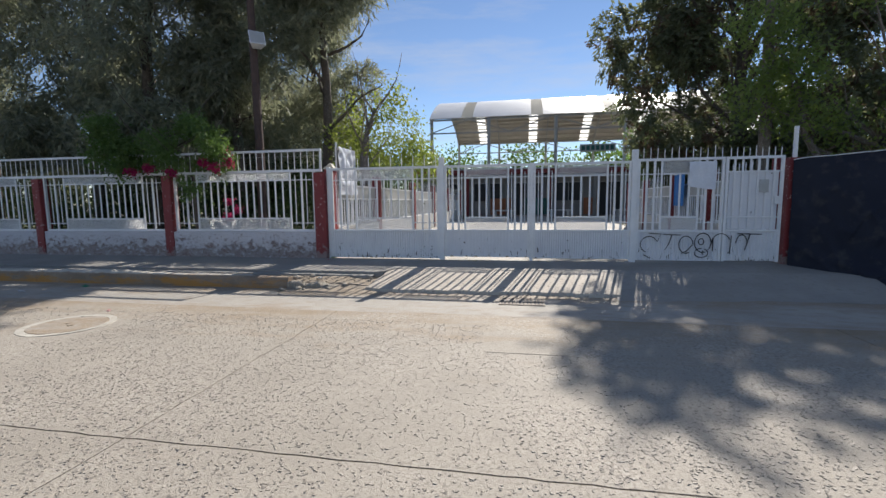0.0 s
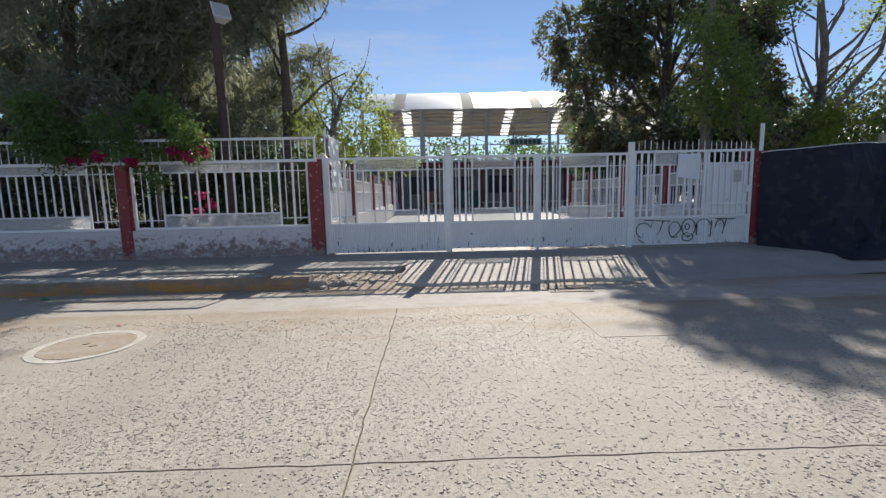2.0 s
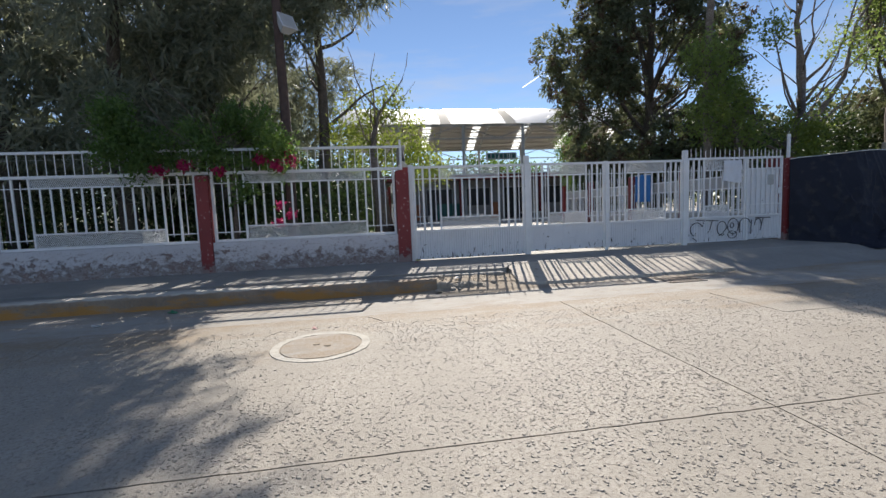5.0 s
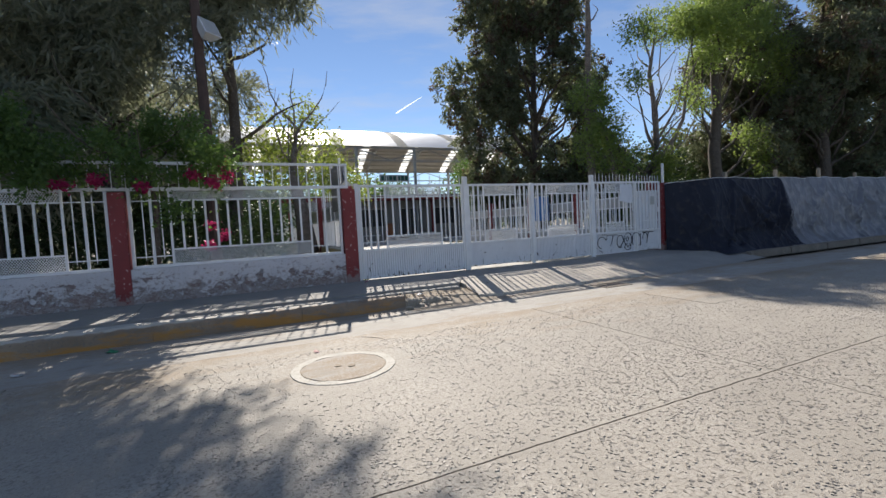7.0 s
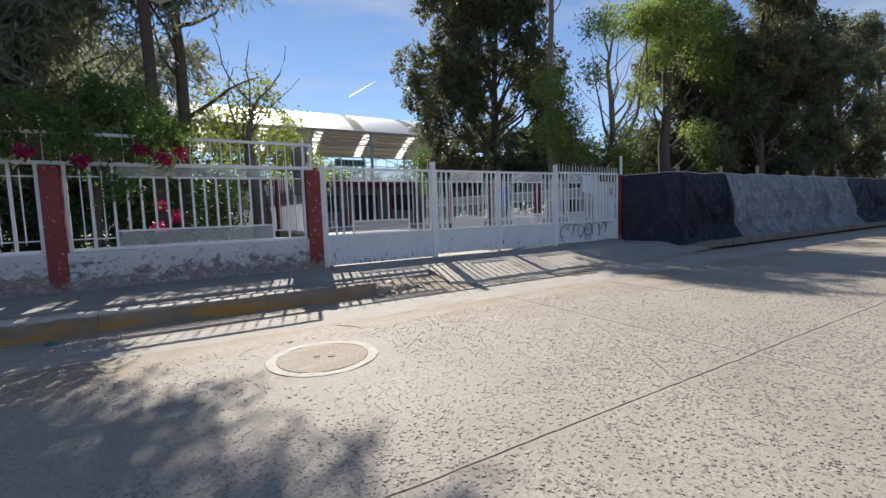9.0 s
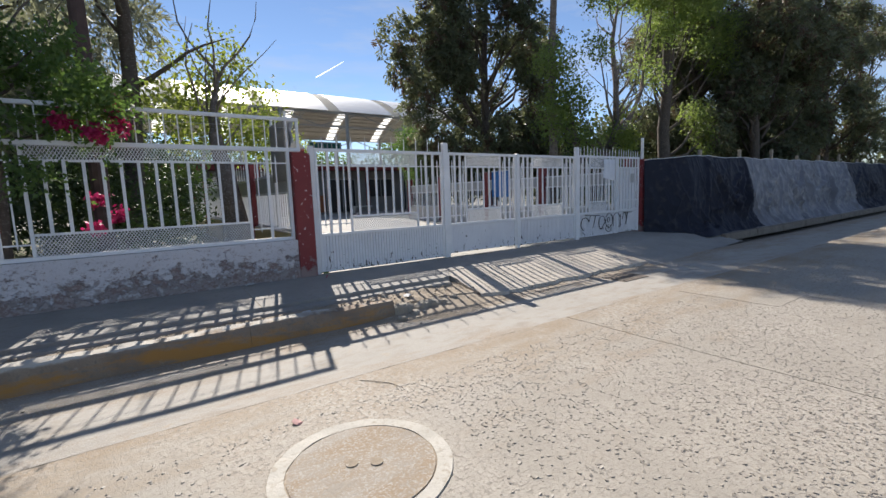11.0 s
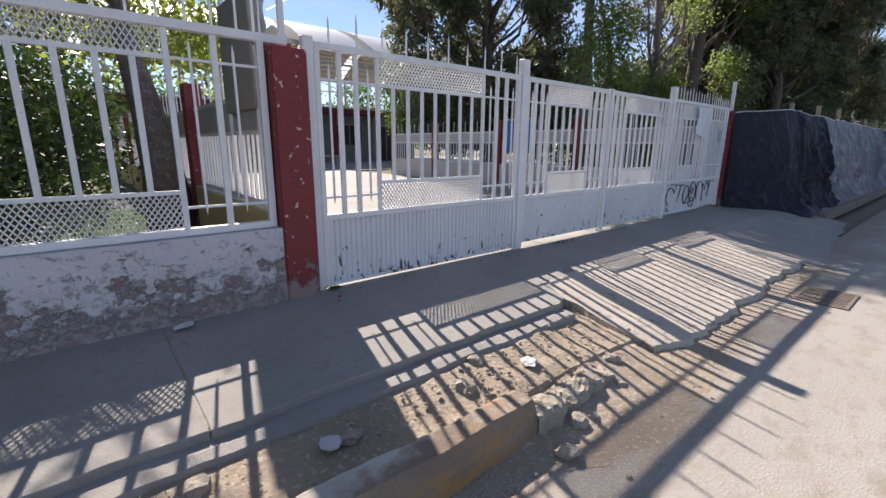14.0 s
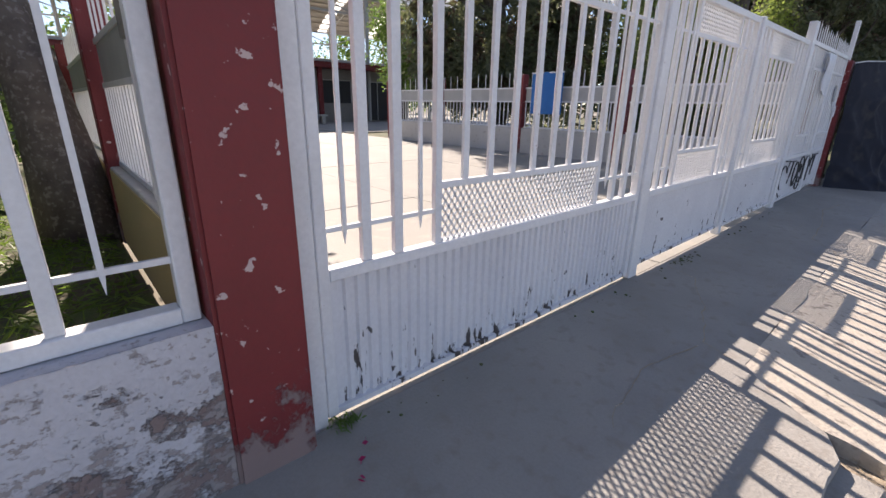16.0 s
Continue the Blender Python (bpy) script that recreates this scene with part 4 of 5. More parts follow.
def side_fence(x, ys, label, facing):
    """Low wall with red pillars, barred panels and a top rail, running back from the street."""
    for y0, y1 in zip(ys[:-1], ys[1:]):
        solid("wall_side", bevelled(Geo().box(x - 0.09, x + 0.09, y0 + 0.22, y1, 0.2, 0.92), 0.006), WALL_PALE, "low pale rendered wall along the yard", "wall", kind="structure")
        if facing > 0:
            solid("wall_face", Geo().box(x - 0.1, x - 0.092, y0 + 0.24, y1 - 0.02, 0.24, 0.9), CREAM, "cream painted garden side of the low wall", "wall", kind="structure")
        p = thing("yard_fence", label, "fence", group="yard fence panels")
        g = Geo().box(x - 0.02, x + 0.02, y0 + 0.24, y1 - 0.02, 0.925, 0.965).box(x - 0.02, x + 0.02, y0 + 0.24, y1 - 0.02, 1.58, 1.62).box(x - 0.02, x + 0.02, y0 + 0.24, y1 - 0.02, 1.92, 1.96)
        part("frame", g, WHITE, p)
        part("solid_strip", Geo().box(x - 0.008, x + 0.008, y0 + 0.26, y1 - 0.04, 1.62, 1.92), STEEL, p, "grey sheet strip")
        n = round((y1 - y0 - 0.3) / 0.15)
        for k in range(n + 1):
            ob = part("bar", bar_mesh("bar", 0.62, 0.03, 0.02), WHITE, p)
            ob.location = (x, y0 + 0.27 + (y1 - y0 - 0.32) * k / n, 0.965)
            if k % 2 == 0:
                ob = part("spear", bar_mesh("spear", 0.42, 0.016, 0.014), WHITE, p)
                ob.location = (x, y0 + 0.27 + (y1 - y0 - 0.32) * k / n, 1.92)
    for y in ys:
        solid("pillar", bevelled(Geo().box(x - 0.11, x + 0.11, y, y + 0.22, 0.2, 2.28), 0.01), RED, "red painted pillar of the yard fence", "pillar", kind="structure")

side_fence(-4.66, [8.95, 12.2, 16.6, 20.6, 25.0, 30.0], "white barred panel on the low wall beside the garden", 1)
side_fence(4.66, [9.0, 12.2, 15.1, 18.4, 21.2], "white barred panel on the low wall across the yard", -1)
cap = Geo().hull([(-4.80, 8.93, 2.28), (-4.52, 8.93, 2.28), (-4.52, 9.19, 2.28), (-4.80, 9.19, 2.28)], [(-4.67, 9.05, 2.42), (-4.65, 9.05, 2.42), (-4.65, 9.07, 2.42), (-4.67, 9.07, 2.42)])
solid("pillar_cap", cap, mat("cream_cap", (0.6, 0.54, 0.42), (0.5, 0.45, 0.36), 5), "cream pyramid cap on the yard pillar", "cap", kind="structure")
board = thing("wrapped_board", "notice board wrapped in crumpled white plastic on the yard wall", "board")
part("panel", bevelled(Geo().box(-4.72, -4.64, 9.45, 10.40, 1.80, 2.82), 0.01), WALL_GREY, board, "grey back of the board")
part("wrapping", Geo().grid(24, 30, lambda u, w: (-4.60 + 0.05 * noise.noise(Vector((u * 6, w * 7, 1))) + 0.05 * (1 - w), 9.40 + 1.05 * u + 0.05 * noise.noise(Vector((u * 3, w * 6, 4))), 1.70 + 1.14 * w)), PAPER, board, "crumpled white plastic", smooth=True)
for y in (9.47, 10.38):
    part("post", Geo().tube([(-4.68, y, 0.9), (-4.68, y, 2.95)], 0.025, 8), WHITE, board)
banner = thing("banner", "blue cloth banner hung on the yard fence", "banner")
part("cloth", Geo().grid(12, 12, lambda u, w: (4.52 + 0.03 * math.sin(u * 9), 13.85 + 0.95 * u, 1.3 + 1.0 * w)), BLUE, banner)
part("hem", Geo().box(4.50, 4.54, 13.85, 14.8, 2.27, 2.30), WHITE, banner)

# low building across the end of the yard
hall = thing("school_building", "low grey school building with a red roof edge and dark openings", "building")
part("wall", Geo().box(-9, 16, 35.4, 36.0, 0.1, 3.6), WALL_GREY, hall)
part("roof_edge", bevelled(Geo().box(-9.3, 16.3, 34.3, 36.4, 3.6, 3.95), 0.02), RED, hall, "red painted roof edge")
part("roof", Geo().box(-9.4, 16.4, 34.2, 39, 3.95, 4.05), STEEL, hall, "dark flat roof")
for k, x in enumerate((-7.5, -4.2, -1.0, 2.2, 5.6, 9.0, 12.2)):
    sill = 0.35 if k % 2 == 0 else 1.5
    # the wall is unbroken; a near-black panel paints the shaded interior
    opening = part("window" if k % 2 else "doorway", bevelled(Geo().box(x, x + 2.1, 35.33, 35.42, sill, 2.9), 0.01), DARK, hall, "near-black panel standing for the shade inside an opening")
    part("frame", Geo().box(x - 0.06, x, 35.30, 35.40, sill, 2.96).box(x + 2.1, x + 2.16, 35.30, 35.40, sill, 2.96).box(x, x + 2.1, 35.30, 35.40, 2.9, 2.96).box(x + 1.02, x + 1.08, 35.30, 35.33, sill, 2.9), STEEL, opening, "grey metal frame")
    part("column", bevelled(Geo().box(x - 0.6, x - 0.35, 34.5, 34.75, 0.25, 3.6), 0.01), RED if k % 2 else WALL_GREY, hall)
for x0, x1, m in ((-3.2, -1.2, ORANGE), (-0.2, 2.0, GREEN), (4.4, 5.4, ORANGE)):
    part("mural", Geo().box(x0, x1, 35.30, 35.33, 0.4, 1.7), m, hall, "painted mural panel")
def bench(x, y):
    b = thing("bench", "white concrete bench in the shade of the school building", "bench", group="yard benches")
    part("seat", bevelled(Geo().box(x, x + 1.7, y, y + 0.4, 0.72, 0.82), 0.015), WALL_PALE, b)
    for dx in (0.15, 1.35):
        part("leg", bevelled(Geo().box(x + dx, x + dx + 0.2, y + 0.05, y + 0.35, 0.28, 0.72), 0.01), WALL_PALE, b)
for x, y in ((-2.6, 33.0), (1.6, 33.2), (6.2, 32.6)):
    bench(x, y)

# arched roof over the sports court
arch = thing("arched_roof", "large white arched metal roof on grey steel posts", "roof")
XA, XB, Y0, Y1, ZE, ZR = -7.8, 24.5, 35.0, 51.0, 8.1, 10.75
def vault(t, lift=0.0):
    y = Y0 + (Y1 - Y0) * t
    return y, ZE + (ZR - ZE) * (1 - (2 * t - 1) ** 2) + lift
STRIPS = [k * 5.5 - 5.2 for k in range(6)]
def vault_panel(x0, x1, lift):
    g = Geo()
    g.grid(max(1, int((x1 - x0) / 0.5)), 26, lambda u, w: (x0 + (x1 - x0) * u, *vault(w, lift)))
    return g
edges = [XA] + [e for s in STRIPS for e in (s, s + 0.9)] + [XB]
for a, b in zip(edges[0::2], edges[1::2]):
    g = vault_panel(a, b, 0.06)
    part("roof_sheet", g, ROOF, arch)
    part("lining", vault_panel(a, b, 0.0), UNDER, arch, "grey-brown underside")
for s in STRIPS:
    part("skylight", vault_panel(s, s + 0.9, 0.03), SKYLIGHT, arch, "translucent strip letting light in")
for k in range(14):
    t = 0.45 + 0.04 * k
    y, z = vault(min(t, 0.99), -0.09)
    part("purlin", Geo().box(XA, XB, y - 0.05, y + 0.05, z - 0.06, z + 0.04), UNDER, arch)
for x in [XA + 0.15, -3.0, 2.2, 7.3, 12.5, 18.0, XB - 0.15]:
    for y in (Y0 + 0.2, Y1 - 0.2):
        part("post", Geo().tube([(x, y, 0.2), (x, y, ZE)], 0.13, 10), STEEL, arch)
    lo = [(x, *vault(k / 16, -0.75 + 0.45 * abs(2 * k / 16 - 1))) for k in range(17)]
    hi = [(x, *vault(k / 16, -0.08)) for k in range(17)]
    g = Geo().tube(lo, 0.05, 6).tube(hi, 0.05, 6)
    for k in range(16):
        g.tube([lo[k], hi[k + 1] if k % 2 else hi[k]], 0.025, 4)
        g.tube([hi[k], lo[k + 1]], 0.025, 4)
    part("truss", g, STEEL, arch, "arched lattice girder")
for y in (Y0 + 0.2, Y1 - 0.2):
    g = Geo().box(XA, XB, y - 0.06, y + 0.06, ZE - 0.12, ZE)
    g.box(XA, XB, y - 0.05, y + 0.05, ZE - 1.15, ZE - 1.05)
    xs = [XA + (XB - XA) * k / 10 for k in range(11)]
    for k in range(10):
        g.tube([(xs[k], y, ZE - (0.06 if k % 2 else 1.1)), (xs[k + 1], y, ZE - (1.1 if k % 2 else 0.06))], 0.045, 5)
    part("eaves_girder", g, STEEL, arch)
part("back_rail", Geo().box(XA, XB, Y1 - 0.2, Y1 - 0.1, 4.5, 4.6).box(XA, XB, Y1 - 0.2, Y1 - 0.1, 5.6, 5.7), STEEL, arch)
sign = thing("sign_board", "grey board with dark green lettering hung under the roof", "sign")
part("board", Geo().box(4.0, 6.6, Y0 - 0.1, Y0, 5.2, 5.75), STEEL, sign)
for k in range(7):
    part("letter_bar", Geo().box(4.12 + 0.35 * k, 4.36 + 0.35 * k, Y0 - 0.13, Y0 - 0.1, 5.3, 5.65), GREEN, sign)

# ---- sheeting along the verge ----
STAKES = (6.7, 9.3, 11.9, 14.4, 16.9, 19.6, 22.5, 26, 30, 34, 38, 43)
rt = random.Random(31)
CREASES = {q: [(rt.choice((-1, 1)) * rt.uniform(0.12, 1.1), rt.uniform(0.09, 0.22), rt.uniform(0.05, 0.13), rt.uniform(1.3, 2.6)) for _ in range(5)] for q in STAKES}
CREASES[6.7] = [(0.75, 0.26, 0.12, 2.9), (0.5, 0.18, 0.08, 2.4), (0.95, 0.16, 0.10, 2.4), (-0.3, 0.15, 0.09, 1.9), (0.1, 0.12, 0.10, 2.0)]
def tarp(x0, x1, material, label, seed, n=80):
    """Sheet hung from the stakes: it sags between them, creases run down and away from each, and its foot trails out on the verge."""
    def place(u, w):
        x = x0 + (x1 - x0) * u
        k = min(1.0, max(0.0, (x - 4.60) / 1.1)) ** 0.8
        near = min(STAKES, key=lambda q: abs(q - x))
        off = x - near
        sag = 0.045 * min(1.0, abs(off) / 1.3) ** 1.5
        top, bottom = 8.60 - 0.57 * k, 8.56 - 0.95 * k + 0.10 * k * noise.noise(Vector((x * 1.1, 0, seed)))
        z = 0.15 + (2.24 + 0.08 * k - sag - 0.15 + 0.03 * noise.noise(Vector((x * 2.2, 3, seed)))) * w
        fold = 0.0
        for q in STAKES:
            if abs(x - q) < 3.2:
                for turn, size, broad, far in CREASES[q]:
                    dx, dz = x - q, (1 - w) * 2.1
                    along = dx * math.sin(turn) + dz * math.cos(turn)
                    off_line = dx * math.cos(turn) - dz * math.sin(turn) + 0.10 * noise.noise(Vector((along * 1.3, q, turn)))
                    if 0 < along < far:
                        near_side = broad * (0.45 if off_line * turn > 0 else 1.6)
                        fold -= size * math.exp(-(off_line / near_side) ** 2) * math.sin(math.pi * min(1.0, along / far)) ** 0.6
        belly = 0.13 * noise.noise(Vector((x * 0.7 + w * 0.5, w * 0.9, seed + 1)))
        q = noise.noise(Vector((x * 1.1 + 1.6 * w, w * 1.5 - 0.8 * x, seed + 3)))
        wrinkle = -0.05 * (1 - abs(q) * 3.5) ** 2 if abs(q) < 0.28 else 0.0
        fine = 0.010 * noise.noise(Vector((x * 4 - 3 * w, w * 5, seed + 8)))
        for grain, depth, slant in ((1.9, 0.075, 0.9), (2.6, 0.055, -1.3), (5.2, 0.022, 0.5)):
            q = noise.noise(Vector((x * grain, (w * 2.1 + slant * x) * grain * 0.55, seed + grain)))
            fine -= depth * max(0.0, 1 - abs(q) * 5) ** 1.5
        foot = 0.26 * max(0.0, 1 - w * 4) ** 1.5 * k
        amount = (fold + belly + wrinkle + fine) * (1.05 - 0.75 * w) * (0.4 + 0.6 * k)
        return x, bottom + (top - bottom) * w ** 0.8 - 0.10 * k * math.sin(math.pi * w) - foot + amount, z + 0.025 * noise.noise(Vector((x * 4, w * 4, seed + 30))) * min(1.0, 4 * (1 - w) + 0.3)
    t = thing("tarpaulin", label, "tarpaulin", group="sheeting along the verge")
    part("sheet", Geo().grid(n * 2, 70, place), material, t, smooth=True)
    part("top_rope", Geo().tube([(lambda q: (q[0], q[1], q[2] + 0.01))(place(k / 30, 1.0)) for k in range(31)], 0.008, 5), WHITE, t, "pale cord along the top edge")
    part("foot_hem", Geo().tube([place(k / 40, 0.0) for k in range(41)], 0.022, 5), material, t, "rolled hem lying on the verge")
    return t
tarp(4.60, 9.3, TARP, "dark blue-grey tarpaulin hung in folds from timber stakes", 4.0, 130)
tarp(9.25, 12.6, TARP_LIGHT, "faded grey tarpaulin hung in folds from timber stakes", 4.0, 110)
tarp(12.55, 15.6, TARP_LIGHT, "faded grey tarpaulin hung in folds from timber stakes", 4.0, 110)
tarp(15.55, 20.3, TARP_LIGHT, "torn faded grey tarpaulin hung from timber stakes", 4.0, 120)
tarp(20.25, 30.0, TARP, "dark tarpaulin further along the verge", 4.0)
tarp(30.0, 44.0, TARP_LIGHT, "faded tarpaulin far along the verge", 4.0)
for k, x in enumerate(STAKES):
    solid("stake", bevelled(Geo().box(x - 0.055, x + 0.055, 8.10, 8.18, 0.1, 2.50 + 0.08 * ((k * 7) % 3)), 0.008), TIMBER, "weathered timber stake holding up the sheeting", "stake", group="stakes")
heap = Geo().grid(40, 16, lambda u, w: (5.35 + 1.6 * u, 7.2 + 0.75 * w, 0.15 + 0.40 * math.sin(math.pi * u) ** 0.7 * math.sin(math.pi * min(1, w * 0.62)) * (1 + 0.6 * noise.noise(Vector((u * 5, w * 4, 9)))) - 0.02))
solid("heaped_sheeting", heap, TARP, "loose end of dark sheeting heaped on the verge", "tarpaulin", smooth=True)

# ---- trees ----
def tree(name, label, category, base, trunk, radii, limbs, blobs, count, length, width, leafmat, bark=BARK, droop=0.0, clump=0.45, spread=1.0, per=14):
    t = thing(name, label, category, base)
    part("trunk", Geo().tube(trunk, radii, 10), bark, t, smooth=True)
    for path, r0 in limbs:
        part("limb", Geo().tube(path, [r0 * (1 - 0.8 * k / (len(path) - 1)) for k in range(len(path))], 7), bark, t, smooth=True)
    where = sprays(blobs, count, clump, 0.10, per, droop) if droop > 0.3 else clumps(blobs, count, clump, per)
    me = leaves_mesh("crown", leafmat, where, length, width, spread, 0.0 if droop > 0.3 else droop)
    part("crown", me, leafmat, t)
    return t

def wild_limbs(seed, trunk, n, reach, rise, r0, low=0.35):
    """Crooked limbs that leave the trunk at several heights."""
    rr = random.Random(seed)
    out = []
    for k in range(n):
        f = low + (1 - low) * (k + rr.random()) / n
        i = min(int(f * (len(trunk) - 1)), len(trunk) - 2)
        a, b = Vector(trunk[i]), Vector(trunk[i + 1])
        p = a.lerp(b, f * (len(trunk) - 1) - i)
        w = k * 2.4 + rr.uniform(-0.5, 0.5)
        path = [p]
        d = Vector((math.cos(w), math.sin(w), rise))
        for _ in range(5):
            d = (d + Vector((rr.uniform(-0.4, 0.4), rr.uniform(-0.4, 0.4), rr.uniform(-0.1, 0.35)))).normalized()
            path.append(path[-1] + d * reach / 5 * rr.uniform(0.8, 1.2))
        out.append((path, r0 * rr.uniform(0.6, 1.0)))
    return out

def casuarina(base, height, r, seed, low=2.6, count=26000, lean=(0, 0), wide=2.6, extra=()):
    tr = [(lean[0] * k / 6 + 0.12 * math.sin(seed + k), lean[1] * k / 6 + 0.1 * math.cos(seed * 2 + k), height * k / 6 - 0.1) for k in range(7)]
    rr = random.Random(seed)
    blobs = []
    for k in range(30):
        f = rr.random()
        z = low + (height + 0.6 - low) * f
        w, q = rr.uniform(0, 6.28), wide * (1 - 0.55 * f) * rr.uniform(0.25, 1.0)
        s = rr.uniform(0.7, 1.35) * (1 - 0.3 * f)
        blobs.append((q * math.cos(w) + lean[0] * f, q * math.sin(w) + lean[1] * f, z, s, s, s * 1.05))
    blobs += list(extra)
    return tree("casuarina_tree", "tall dark feathery casuarina tree with a straight trunk", "tree", base, tr, [r * (1 - 0.8 * k / 6) for k in range(7)],
                wild_limbs(seed, tr, 11, 2.4, 0.5, 0.07), blobs, int(count * 0.62), 0.30, 0.044, NEEDLE, BARK, 0.8, 0.9, per=26)

OVERHANG = [(1.6, -1.2, 7.8, 1.0, 1.0, 0.6), (2.3, -0.6, 8.3, 0.9, 0.9, 0.6), (1.0, -1.6, 7.7, 1.1, 1.0, 0.6), (0.6, -1.0, 8.8, 1.3, 1.2, 0.9), (2.9, -0.2, 8.9, 0.8, 0.8, 0.5), (1.6, 0.2, 9.4, 1.2, 1.2, 0.8), (0.0, -1.6, 7.9, 0.9, 0.8, 0.5), (-0.9, -1.2, 5.0, 0.7, 0.7, 0.8), (0.3, -1.2, 6.5, 0.8, 0.8, 0.6), (1.0, -1.3, 7.0, 0.9, 0.8, 0.6), (-0.2, -1.0, 5.9, 0.8, 0.7, 0.7), (-1.0, -1.4, 6.3, 1.0, 0.9, 0.9), (1.9, -1.2, 7.2, 0.8, 0.8, 0.5), (-0.6, 2.8, 5.4, 1.2, 1.0, 1.0), (-1.8, 3.0, 4.6, 1.4, 1.0, 1.2), (-3.2, 3.2, 5.2, 1.4, 1.0, 1.3), (-0.3, 2.6, 3.7, 0.9, 0.8, 0.8), (-2.2, 2.6, 3.2, 1.2, 0.8, 0.8), (0.4, 2.9, 6.0, 0.9, 0.9, 0.8), (-0.5, 1.0, 7.8, 1.3, 1.3, 0.8), (-1.8, 0.5, 8.4, 1.5, 1.3, 1.0)]
for k, (x, y, h, w, n, low) in enumerate(((-11.2, 11.0, 10.5, 2.4, 46000, 2.7), (-14.4, 12.0, 11.0, 2.8, 48000, 2.7), (-9.7, 12.8, 11.0, 1.9, 44000, 3.0), (-6.9, 13.4, 10.5, 1.6, 100000, 7.8), (-18.0, 11.6, 11.0, 3.0, 44000, 2.7), (-12.6, 16.5, 12.0, 2.8, 44000, 2.5),
                                            (-22.5, 12.5, 11.0, 3.2, 34000, 2.7), (-10.4, 20.0, 12.0, 2.6, 44000, 2.0), (-27, 13, 11, 3.4, 24000, 2.7), (-13.5, 21.5, 12, 2.8, 36000, 2.0))):
    casuarina((x, y, 0.25), h, 0.22, 3 + k * 5, low, n, (0.2, 0.1), w, OVERHANG if k == 3 else ())
# shrubs behind the fence, in leaf tones darkened to stand for shade
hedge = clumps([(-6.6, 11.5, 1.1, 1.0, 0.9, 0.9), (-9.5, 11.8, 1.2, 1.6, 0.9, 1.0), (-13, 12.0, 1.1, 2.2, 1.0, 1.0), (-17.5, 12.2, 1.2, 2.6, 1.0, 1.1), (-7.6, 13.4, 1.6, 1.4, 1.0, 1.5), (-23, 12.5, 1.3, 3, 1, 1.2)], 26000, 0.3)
tagged(new("garden_shrubs", leaves_mesh("garden_shrubs", SHADELEAF, hedge, 0.10, 0.05)), "green garden shrubs behind the fence, darkened to stand for shade", "shrub", kind="stuff")

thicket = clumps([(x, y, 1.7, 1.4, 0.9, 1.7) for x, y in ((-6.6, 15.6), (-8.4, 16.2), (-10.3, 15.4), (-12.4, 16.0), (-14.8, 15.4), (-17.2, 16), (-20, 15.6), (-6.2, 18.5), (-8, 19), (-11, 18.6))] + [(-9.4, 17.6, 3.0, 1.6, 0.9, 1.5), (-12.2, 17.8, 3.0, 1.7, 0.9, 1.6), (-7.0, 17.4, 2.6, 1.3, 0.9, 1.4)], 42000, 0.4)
tagged(new("garden_thicket", leaves_mesh("garden_thicket", SHADELEAF, thicket, 0.16, 0.07)), "dense thicket at the back of the garden, darkened to stand for shade", "shrub", kind="stuff")
# young tree with pale yellow-green leaves beside the yard
tr = [(0, 0, -0.1), (-0.05, 0.05, 0.9), (-0.12, 0.15, 1.7), (-0.25, 0.3, 2.6), (-0.2, 0.5, 3.4), (0.0, 0.7, 4.2)]
tree("young_tree", "young tree with sparse yellow-green leaves and a thick grey trunk", "tree", (-5.02, 12.6, 0.25), tr, [0.36, 0.26, 0.2, 0.14, 0.08, 0.03], wild_limbs(8, tr, 10, 2.2, 1.4, 0.035, 0.5),
     [(-0.4, 1.0, 2.9, 1.0, 0.9, 0.6), (0.5, 1.2, 2.9, 0.9, 0.8, 0.6), (0.1, 1.4, 4.2, 0.7, 0.6, 0.8), (-1.0, 0.9, 3.4, 0.7, 0.6, 0.6), (1.2, 1.6, 2.8, 0.8, 0.8, 0.6), (1.6, 1.4, 2.4, 0.7, 0.7, 0.5), (0.6, 1.6, 4.9, 0.35, 0.35, 0.6), (-0.1, 1.3, 4.8, 0.28, 0.3, 0.6), (-0.8, 1.1, 4.1, 0.6, 0.5, 0.6), (0.9, 1.4, 3.7, 0.6, 0.6, 0.6)], 5600, 0.125, 0.065, FRESH, BARK_PALE, 0.1, 0.3)

# broad dark trees and an open-limbed tree beyond the yard
def limbs_to(trunk, blobs, r0, seed, share=1.0):
    """A crooked limb from the trunk into each of the foliage masses."""
    rr = random.Random(seed)
    out = []
    for b in blobs:
        if rr.random() > share:
            continue
        end = Vector(b[:3])
        f = min(0.93, max(0.22, (end.z * rr.uniform(0.5, 0.75)) / trunk[-1][2])) * (len(trunk) - 1)
        i = min(int(f), len(trunk) - 2)
        a = Vector(trunk[i]).lerp(Vector(trunk[i + 1]), f - i)
        mid = a.lerp(end, 0.5) + Vector((rr.uniform(-0.4, 0.4), rr.uniform(-0.4, 0.4), -0.10 * (end - a).length + rr.uniform(-0.2, 0.3)))
        path = [a, a.lerp(mid, 0.55) + Vector((rr.uniform(-0.15, 0.15), rr.uniform(-0.15, 0.15), 0)), mid, mid.lerp(end, 0.6) + Vector((rr.uniform(-0.2, 0.2), rr.uniform(-0.2, 0.2), 0.1)), end]
        out.append((path, r0 * rr.uniform(0.6, 1.1)))
    return out


